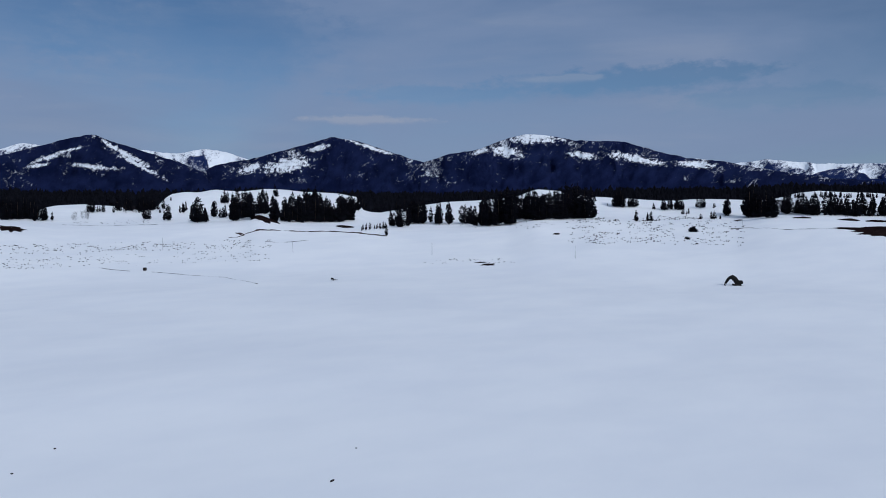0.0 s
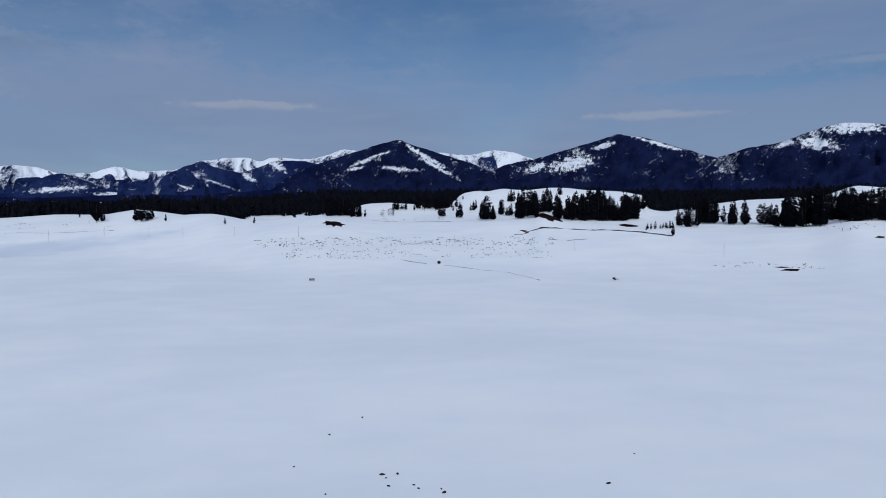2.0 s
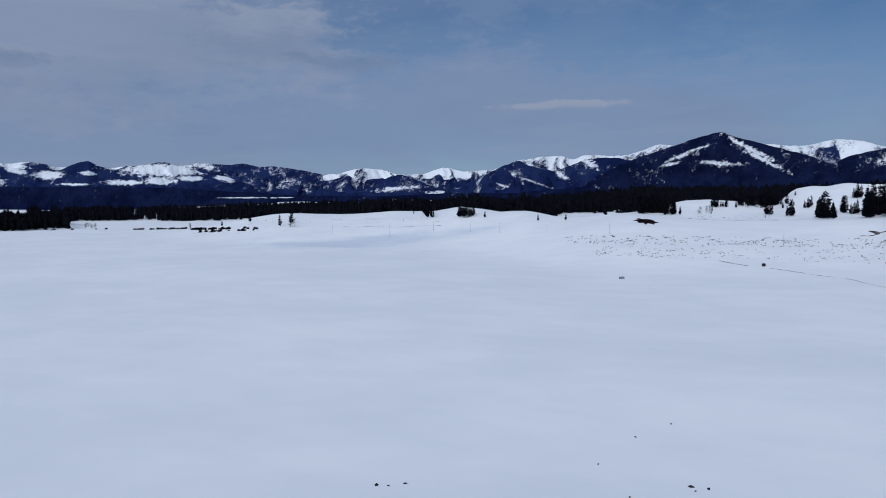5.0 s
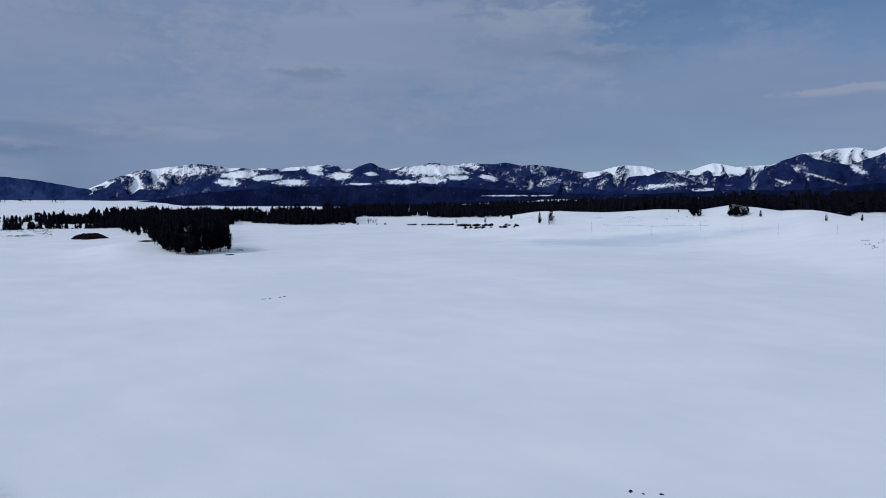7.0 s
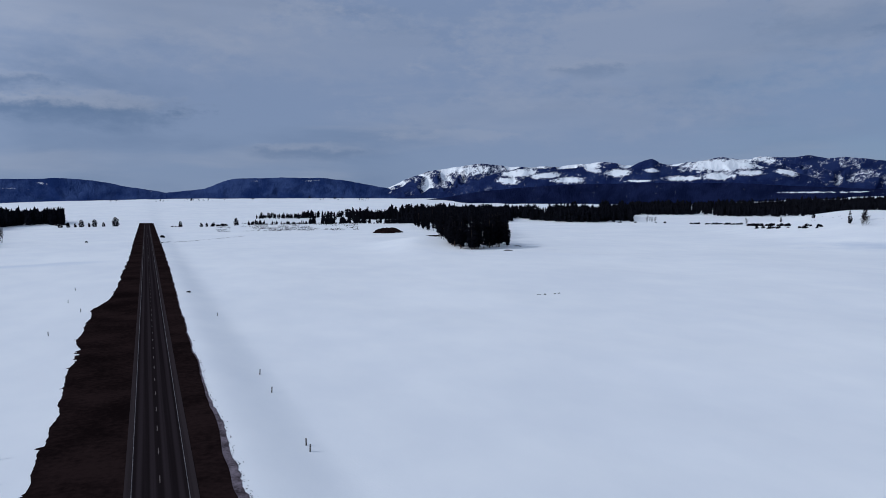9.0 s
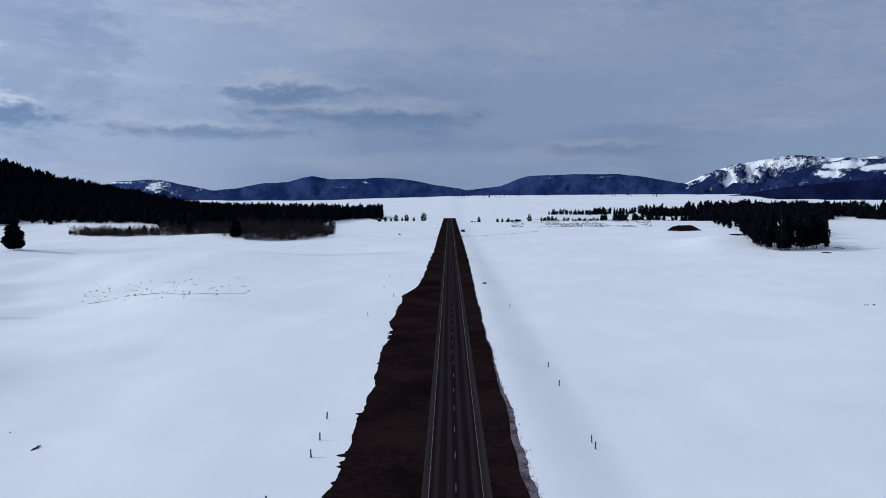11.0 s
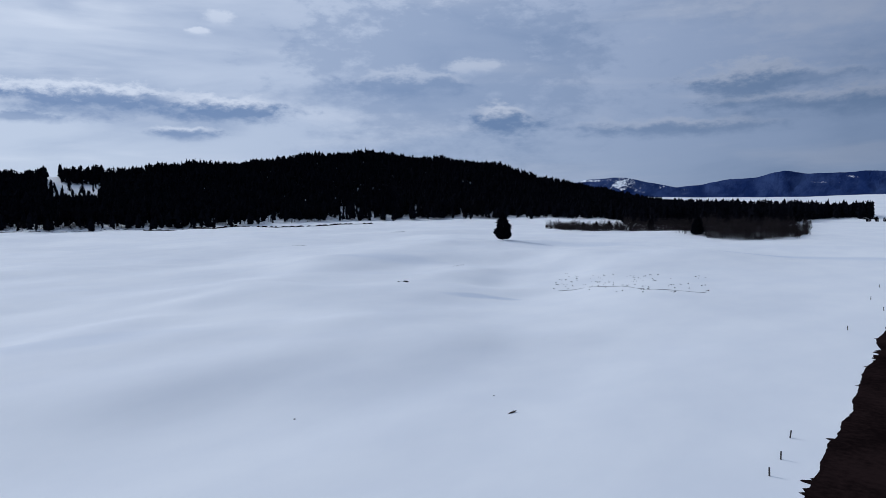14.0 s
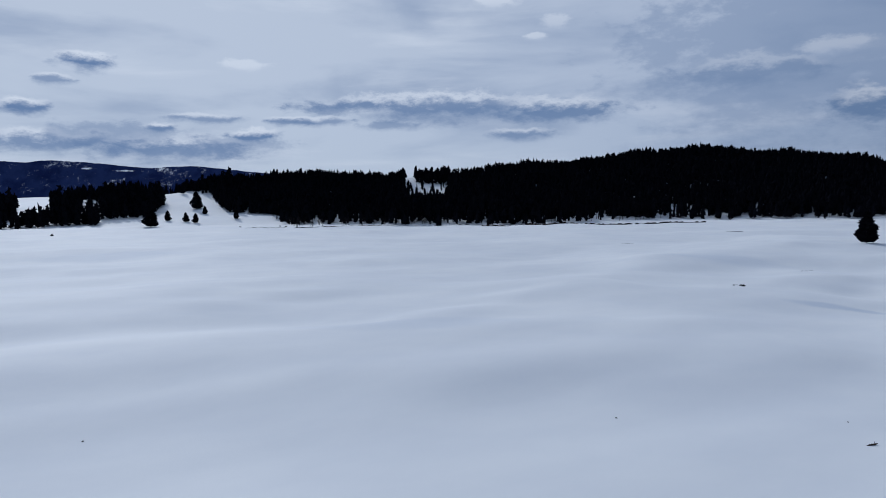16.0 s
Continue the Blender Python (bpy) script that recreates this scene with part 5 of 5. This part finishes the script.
draped_strip("track_5", "low drifted bank with bare streaks", [(16.4, -7.28), (20.9, -7.15), (22.3, -6.99), (24.4, -7.05), (25.4, -7.12), (26.2, -7.32), (27.6, -7.44)], 0.9, EARTH, 7, 0.62)
draped_strip("track_6", "faint bare line in the snow", [(-58, -1.75), (-62, -1.85), (-66, -1.7)], 2.0, EARTH, 8, 0.85)
draped_strip("track_7", "faint bare line in the snow", [(-136, -1.85), (-140, -1.95), (-144, -1.9)], 3.5, EARTH, 9, 0.7)
draped_strip("track_13", "short bare streak in the snow", [(49.2, -3.6), (48.5, -3.62), (47.8, -3.6)], 1.5, EARTH, 17, 0.3)
draped_strip("track_14", "short bare streak in the snow", [(36.1, -5.45), (35.6, -5.38), (35.2, -5.34)], 1.0, EARTH, 18, 0.5)
draped_strip("track_15", "short bare streak in the snow", [(41.2, -2.66), (40.6, -2.62), (40.0, -2.6)], 2.0, EARTH, 19, 0.5)


def tufts(name, label, patches, seed):
    """Weeds and clods poking through the snow: patches give bearings, dips, number and size."""
    rng = np.random.default_rng(seed)
    verts, faces = [], []
    for a0, a1, e0, e1, count, size in patches:
        for k in range(count):
            az, el = rng.uniform(min(a0, a1), max(a0, a1)), rng.uniform(e0, e1)
            if fbm(np.array([az * 1.1]), np.array([el * 7.0]), seed, 4, 0.6)[0] < 0.5:
                continue
            x, y, d = foot_at(az, el)
            z = float(ground_z(x, y))
            for m in range(3):
                way = np.array([rng.normal(0, 0.6), rng.normal(0, 0.6), rng.uniform(0.3, 1.0)])
                way /= np.linalg.norm(way)
                s = size * rng.uniform(0.3, 1.0) ** 1.5 * 1.9
                faces.append(CLUMP_FACES + len(verts))
                verts += clump(way, np.array([x + rng.normal(0, size), y + rng.normal(0, size), z + s * 0.25]), s * 1.3, s * 0.5, s * 0.4)
    return tagged(new(name, mesh_of(name, verts, np.concatenate(faces), STRAW, False)), label, "weeds", kind="stuff")


tufts("weed_tufts", "scattered dead weed tufts poking through snow", [
    (-76, -100, -3.3, -2.6, 800, 0.42), (-78, -100, -4.3, -3.4, 420, 0.36), (-86, -93, -1.2, -0.95, 70, 0.5), (-112, -120, -4.75, -4.35, 90, 0.35), (-124, -137, -3.2, -1.2, 900, 0.5), (-126, -134, -1.35, -0.9, 260, 0.8),
    (16, 28, -7.4, -6.0, 240, 0.3), (-5, -16, -2.25, -1.6, 3600, 0.5), (-50, -66, -1.55, -1.1, 130, 0.45), (-115, -124, -1.9, -1.4, 70, 0.5), (39.8, 41, -6.75, -6.65, 8, 0.5), (-30.6, -32.4, -7.6, -7.35, 20, 0.35)], 90)


def crumbs(number):
    """Clods and lumps of dirty snow that the plough threw past the edge of the road."""
    rng = np.random.default_rng(47)
    verts, faces = [], []
    for k in range(number):
        y = 84 + 130 * rng.random() ** 1.8
        x = float(right_edge(np.array([y]))[0] + max(float(slush_width(np.array([y]))[0]), 0.05) + rng.exponential(0.25) - 0.2)
        way = rng.normal(0, 1, 3)
        way /= np.linalg.norm(way)
        size = 0.07 + 0.16 * rng.random() ** 2
        faces.append(CLUMP_FACES + len(verts))
        verts += clump(way, np.array([x, y, float(ground_z(x, y)) + size * 0.2]), size * 1.5, size * 0.6, size * 0.5)
    return tagged(new("snow_crumbs", mesh_of("snow_crumbs", verts, np.concatenate(faces), SLUSH, False)), "dirty crumbs of ploughed snow beside the road", "snow crumbs", kind="stuff")


crumbs(420)


# ---- posts, poles and small things ----
def tube(path, radii, sides=8):
    """Rings of a bent tube through points."""
    verts = []
    path = [np.asarray(p, float) for p in path]
    for k, (p, r) in enumerate(zip(path, radii)):
        way = path[min(k + 1, len(path) - 1)] - path[max(k - 1, 0)]
        way = way / max(np.linalg.norm(way), 1e-9)
        side = np.cross(way, (0.02, 1.0, 0.01) if abs(way[1]) < 0.9 else (1.0, 0.02, 0.01))
        side /= np.linalg.norm(side)
        up = np.cross(way, side)
        verts += [p + (side * math.cos(t) + up * math.sin(t)) * r for t in np.arange(sides) * 2 * math.pi / sides]
    return np.array(verts)


def tube_mesh(name, path, radii, mat, sides=8):
    """A tube closed at both ends."""
    verts = tube(path, radii, sides)
    me = bpy.data.meshes.new(name)
    faces = [tuple(int(i) for i in f) for f in grid_faces(len(path), sides, True)]
    faces += [tuple(range(sides))[::-1], tuple(range(len(verts) - sides, len(verts)))]
    me.from_pydata([tuple(v) for v in verts], [], faces)
    me.polygons.foreach_set("use_smooth", [True] * (len(faces) - 2) + [False] * 2)
    me.materials.append(mat)
    return me


def box_mesh(name, size, centre, mat, bevel=0.03, taper=1.0, turn=0.0):
    """A bevelled block; taper narrows its top."""
    bm = bmesh.new()
    bmesh.ops.create_cube(bm, size=1.0)
    for v in bm.verts:
        k = taper if v.co.z > 0 else 1.0
        v.co = Vector((v.co.x * size[0] * k, v.co.y * size[1] * k, v.co.z * size[2]))
    bmesh.ops.bevel(bm, geom=bm.edges[:], offset=bevel, segments=2, affect="EDGES")
    bmesh.ops.transform(bm, matrix=Matrix.Translation(centre) @ Matrix.Rotation(turn, 4, "Y"), verts=bm.verts)
    me = bpy.data.meshes.new(name)
    bm.to_mesh(me)
    bm.free()
    me.materials.append(mat)
    return me


def fence_post():
    top = new("fence_post")
    child("post", tube_mesh("post", [(0, 0, -0.4), (0.01, 0, 0.5), (0.03, 0.01, 1.25), (0.03, 0.01, 1.32)], (0.13, 0.12, 0.11, 0.07), GREY_WOOD, 9), top)
    for z in (0.55, 0.9, 1.15):
        child("staple", tube_mesh("staple", [(0.10, -0.04, z), (0.16, 0, z + 0.02), (0.10, 0.04, z)], (0.012, 0.012, 0.012), ROCK, 5), top)
    return tagged(top, "short weathered wooden fence post in the snow", "fence post", "roadside fence posts")


post = fence_post()
for k, (az, el) in enumerate([(15.18, -23.38), (11.53, -20.19), (10.79, -18.98), (10.2, -17.37), (6.73, -9.43), (5.4, -7.2), (-11.59, -19.1), (-11.89, -19.57), (-8.04, -13.49), (-4.92, -8.81), (-8.94, -14.91), (4.9, -6.3), (4.6, -7.9)]):
    x, y, d = foot_at(az, el)
    m = pose(x, y, float(ground_z(x, y)), rng.normal(0, 3), rng.normal(0, 3), rng.uniform(0, 360))
    if k:
        copy_thing(post, m)
    else:
        post.matrix_basis = m


def utility_pole():
    top = new("utility_pole")
    child("pole", tube_mesh("pole", [(0, 0, -0.5), (0, 0, 4), (0, 0, 8.6), (0, 0, 8.7)], (0.13, 0.12, 0.09, 0.05), PALE_POLE, 10), top)
    child("cap", tube_mesh("cap", [(0, 0, 8.68), (0, 0, 8.78), (0, 0, 8.95)], (0.10, 0.13, 0.03), PALE_POLE, 8), top)
    return tagged(top, "slender pale bare pole standing in snow", "pole", "line of poles across the field")


pole = utility_pole()
for k, (az, el, low) in enumerate([(-57.1, -2.38, 0.87), (-61.7, -2.63, 1.03), (-65.3, -2.21, 0.76), (-68.3, -2.27, 0.78), (-70.7, -2.4, 0.88), (-74.5, -2.37, 0.72), (-79.4, -2.46, 0.9), (-92.0, -3.29, 0.95), (-101.7, -3.69, 0.8), (-112.9, -4.04, 1.05), (-124.5, -4.3, 1.0), (-136.9, -1.82, 0.6)]):
    x, y, d = foot_at(az, el)
    s = d * math.tan(radians(low)) / 8.9
    m = pose(x, y, float(ground_z(x, y)), rng.normal(0, 0.6), rng.normal(0, 0.6), 0) @ Matrix.Diagonal((1, 1, s, 1))
    ob = copy_thing(pole, Matrix.Identity(4)) if k else pole
    ob.matrix_basis = m


def lump(name, label, size, seed, mat, category):
    """A rough lump, half sunk."""
    r = np.random.default_rng(seed)
    bm = bmesh.new()
    bmesh.ops.create_icosphere(bm, subdivisions=2, radius=1.0)
    for v in bm.verts:
        k = 1 + (noise.noise(v.co * 1.3 + Vector((seed, 0, 0))) * 0.5) + float(r.normal(0, 0.06))
        v.co = Vector((v.co.x * size[0] * k, v.co.y * size[1] * k, v.co.z * size[2] * k + size[2] * 0.35))
    me = bpy.data.meshes.new(name)
    bm.to_mesh(me)
    bm.free()
    me.materials.append(mat)
    return tagged(new(name, me), label, category)


for k, (az, el, size) in enumerate([(-84.3, -16.9, 0.28), (-81.6, -18.1, 0.26), (-85.9, -21.3, 0.42), (-86.2, -21.6, 0.2), (-87.15, -21.3, 0.32), (-88.5, -22.15, 0.24), (-88.9, -22.4, 0.22), (-91.05, -22.7, 0.38), (-90.8, -22.5, 0.2), (-86.4, -22.2, 0.3),
                                    (-104.5, -21.6, 0.36), (-78.7, -20.3, 0.22), (-60.4, -22.16, 0.42), (-61.4, -22.2, 0.22), (-62.8, -22.16, 0.3), (-81.2, -22.5, 0.2), (-106.5, -19.2, 0.18), (49.2, -17.3, 0.24), (91.0, -17.1, 0.24),
                                    (32.8, -15.84, 0.2), (-2.85, -6.85, 1.1), (-31.2, -7.5, 0.6), (-32.0, -7.42, 0.5), (40.1, -6.69, 0.8), (40.6, -6.68, 0.5)]):
    x, y, d = foot_at(az, el)
    ob = lump("clod", "dark clod of earth lying on the snow", (size * 1.0, size * 0.65, size * 0.45), k, ROCK, "clod")
    ob.matrix_basis = pose(x, y, float(ground_z(x, y)), 0, 0, 47 * k)
    ob["group"] = "clods on the snow"

# a log half buried in the field
x, y, d = foot_at(31.3, -17.2)
log = tagged(new("log"), "dark broken log half buried in snow", "log")
child("stem", tube_mesh("stem", [(-0.9, 0, -0.05), (-0.3, 0.03, 0.12), (0.5, 0, 0.15), (1.0, -0.05, 0.26)], (0.10, 0.15, 0.14, 0.09), BARK, 9), log)
child("branch_stub", tube_mesh("branch_stub", [(0.4, 0, 0.15), (0.6, 0.18, 0.38), (0.7, 0.25, 0.5)], (0.05, 0.04, 0.02), BARK, 6), log)
log.matrix_basis = pose(x, y, float(ground_z(x, y)), 0, 0, 75)

DARK_METAL = mottled("dark_metal", (0.004, 0.004, 0.005), (0.012, 0.012, 0.012), (0.8, 5.0), 0.8, 0.15, 0.2, 0.01)
GALVANISED = mottled("galvanised_metal", (0.10, 0.11, 0.12), (0.20, 0.21, 0.23), (0.8, 5.0), 0.5, 0.5, 0.2, 0.01)
CAB_GLASS, _n, _b, _p = material("cab_glass", (0.02, 0.025, 0.03), 0.08, 0.5)
RUBBER = mottled("rubber", (0.012, 0.012, 0.012), (0.03, 0.03, 0.03), (1.0, 8.0), 0.9, 0.1, 0.3, 0.01)


def build_excavator(az, el):
    x, y, d = foot_at(az, el)
    top = tagged(new("excavator"), "dark tracked excavator with its boom folded down", "excavator")
    for side in (-1.15, 1.15):
        outline = [(-1.9, 0.15), (-2.15, 0.45), (-1.9, 0.85), (1.9, 0.85), (2.15, 0.45), (1.9, 0.15)]
        bm = bmesh.new()
        rows = [[bm.verts.new((u, side + w, v)) for u, v in outline] for w in (-0.3, 0.3)]
        for k in range(6):
            bm.faces.new((rows[0][k], rows[0][(k + 1) % 6], rows[1][(k + 1) % 6], rows[1][k]))
        bm.faces.new(rows[0][::-1])
        bm.faces.new(rows[1])
        bmesh.ops.bevel(bm, geom=bm.edges[:], offset=0.08, segments=2, affect="EDGES")
        bmesh.ops.recalc_face_normals(bm, faces=bm.faces)
        me = bpy.data.meshes.new("track")
        bm.to_mesh(me)
        bm.free()
        me.materials.append(RUBBER)
        track = child("track", me, top)
        for u in (-1.6, -0.8, 0.0, 0.8, 1.6):
            child("roller", tube_mesh("roller", [(u, side - 0.33, 0.5), (u, side + 0.33, 0.5)], (0.22, 0.22), DARK_METAL, 12), track)
    child("turntable", tube_mesh("turntable", [(0, 0, 0.8), (0, 0, 1.05)], (0.8, 0.8), DARK_METAL, 18), top)
    house = child("house", box_mesh("house", (3.5, 2.5, 1.45), (0.85, 0, 1.78), DARK_METAL, 0.12, 0.94), top)
    child("counterweight", box_mesh("counterweight", (0.7, 2.4, 0.9), (2.45, 0, 1.55), DARK_METAL, 0.18, 0.9), house)
    child("exhaust", tube_mesh("exhaust", [(1.7, 0.6, 2.1), (1.7, 0.6, 2.6), (1.8, 0.6, 2.75)], (0.07, 0.07, 0.06), DARK_METAL, 8), house)
    cab = child("cab", box_mesh("cab", (1.3, 1.0, 1.55), (-0.45, 0.72, 2.2), DARK_METAL, 0.10, 0.88), top)
    child("window", box_mesh("window", (0.9, 0.04, 0.75), (-0.45, 0.21, 2.45), CAB_GLASS, 0.015), cab)
    child("window", box_mesh("window", (0.04, 0.75, 0.85), (-1.08, 0.72, 2.42), CAB_GLASS, 0.015), cab)
    child("boom", tube_mesh("boom", [(0.1, -0.3, 1.9), (-0.9, -0.3, 3.3), (-2.1, -0.3, 4.2), (-3.5, -0.3, 3.7)], (0.95, 1.15, 1.05, 0.75), DARK_METAL, 8), top)
    child("boom_cylinder", tube_mesh("boom_cylinder", [(-1.1, -0.3, 1.3), (-1.9, -0.3, 2.4), (-2.3, -0.3, 3.4)], (0.11, 0.11, 0.06), DARK_METAL, 8), top)
    stick = child("stick", tube_mesh("stick", [(-3.2, -0.3, 4.1), (-3.8, -0.3, 3.3), (-5.1, -0.3, 1.1)], (0.4, 0.7, 0.5), DARK_METAL, 8), top)
    child("stick_cylinder", tube_mesh("stick_cylinder", [(-2.4, -0.3, 4.4), (-3.4, -0.3, 4.35)], (0.09, 0.07), DARK_METAL, 8), stick)
    bm = bmesh.new()
    profile = [(-4.9, 1.35), (-5.35, 1.1), (-5.75, 0.55), (-5.6, 0.1), (-5.0, -0.05), (-4.7, 0.25), (-5.1, 0.3), (-5.25, 0.6), (-5.05, 0.95)]
    rows = [[bm.verts.new((u, w, v)) for u, v in profile] for w in (-0.8, 0.2)]
    for k in range(len(profile)):
        j = (k + 1) % len(profile)
        bm.faces.new((rows[0][k], rows[0][j], rows[1][j], rows[1][k]))
    bm.faces.new(rows[0][::-1])
    bm.faces.new(rows[1])
    bmesh.ops.recalc_face_normals(bm, faces=bm.faces)
    me = bpy.data.meshes.new("bucket")
    bm.to_mesh(me)
    bm.free()
    me.materials.append(DARK_METAL)
    bucket = child("bucket", me, top)
    for w in (-0.7, -0.45, -0.2, 0.05):
        child("tooth", tube_mesh("tooth", [(-4.72, w, 0.22), (-4.5, w, 0.42)], (0.06, 0.02), DARK_METAL, 6), bucket)
    top.matrix_basis = pose(x, y, float(ground_z(x, y)) - 0.12, 0, 0, az + 6)


build_excavator(-136.6, -6.16)


def feed_trough(az, el, turn, label):
    x, y, d = foot_at(az, el)
    top = tagged(new("feed_trough"), label, "trough")
    child("floor_panel", box_mesh("floor_panel", (2.7, 1.1, 0.06), (0, 0, 0.35), GALVANISED, 0.01), top)
    for w in (-0.55, 0.55):
        child("side_panel", box_mesh("side_panel", (2.7, 0.06, 0.85), (0, w, 0.76), GALVANISED, 0.015), top)
    for u in (-1.33, 1.33):
        child("end_panel", box_mesh("end_panel", (0.06, 1.04, 0.85), (u, 0, 0.76), DARK_METAL, 0.015), top)
    for u in (-1.2, 1.2):
        for w in (-0.45, 0.45):
            child("leg", box_mesh("leg", (0.1, 0.1, 0.62), (u, w, 0.05), DARK_METAL, 0.01), top)
    child("snow_fill", box_mesh("snow_fill", (2.55, 1.0, 0.3), (0, 0, 0.98), SNOW, 0.1, 0.9), top)
    top.matrix_basis = pose(x, y, float(ground_z(x, y)), 0, 0, az + turn)


feed_trough(-80.4, -5.98, 8, "long grey feed trough filled with snow")


def flat_trailer(az, el):
    x, y, d = foot_at(az, el)
    top = tagged(new("trailer"), "small dark flat trailer carrying a box", "trailer")
    child("bed", box_mesh("bed", (2.6, 1.5, 0.16), (0.1, 0, 0.62), DARK_METAL, 0.03), top)
    child("box", box_mesh("box", (1.3, 1.3, 0.65), (-0.5, 0, 1.05), DARK_METAL, 0.06), top)
    child("drawbar", tube_mesh("drawbar", [(1.3, 0, 0.6), (2.0, 0, 0.55), (2.5, 0, 0.4)], (0.07, 0.06, 0.05), DARK_METAL, 8), top)
    for w in (-0.85, 0.85):
        wheel = child("wheel", tube_mesh("wheel", [(0.1, w - 0.1, 0.36), (0.1, w - 0.08, 0.36), (0.1, w + 0.08, 0.36), (0.1, w + 0.1, 0.36)], (0.30, 0.38, 0.38, 0.30), RUBBER, 18), top)
        child("rim", tube_mesh("rim", [(0.1, w - 0.115, 0.36), (0.1, w + 0.115, 0.36)], (0.2, 0.2), GALVANISED, 14), wheel)
    for u in (-1.1, 1.3):
        child("stake", box_mesh("stake", (0.08, 1.4, 0.3), (u, 0, 0.82), DARK_METAL, 0.01), top)
    top.matrix_basis = pose(x, y, float(ground_z(x, y)), 0, 0, az - 8)


flat_trailer(-104.85, -5.98)


def round_bale(az, el):
    x, y, d = foot_at(az, el)
    top = tagged(new("hay_bale"), "weathered dark round hay bale", "hay bale")
    child("bale", tube_mesh("bale", [(-0.75, 0, 0.85), (-0.68, 0, 0.85), (0, 0, 0.86), (0.68, 0, 0.85), (0.75, 0, 0.85)], (0.8, 0.9, 0.93, 0.9, 0.8), STRAW, 24), top)
    for u in (-0.4, 0.0, 0.4):
        child("twine", tube_mesh("twine", [(u - 0.012, 0, 0.855), (u + 0.012, 0, 0.855)], (0.94, 0.94), GREY_WOOD, 24), top)
    top.matrix_basis = pose(x, y, float(ground_z(x, y)) - 0.05, 0, 0, az + 25)


round_bale(-90.7, -4.76)
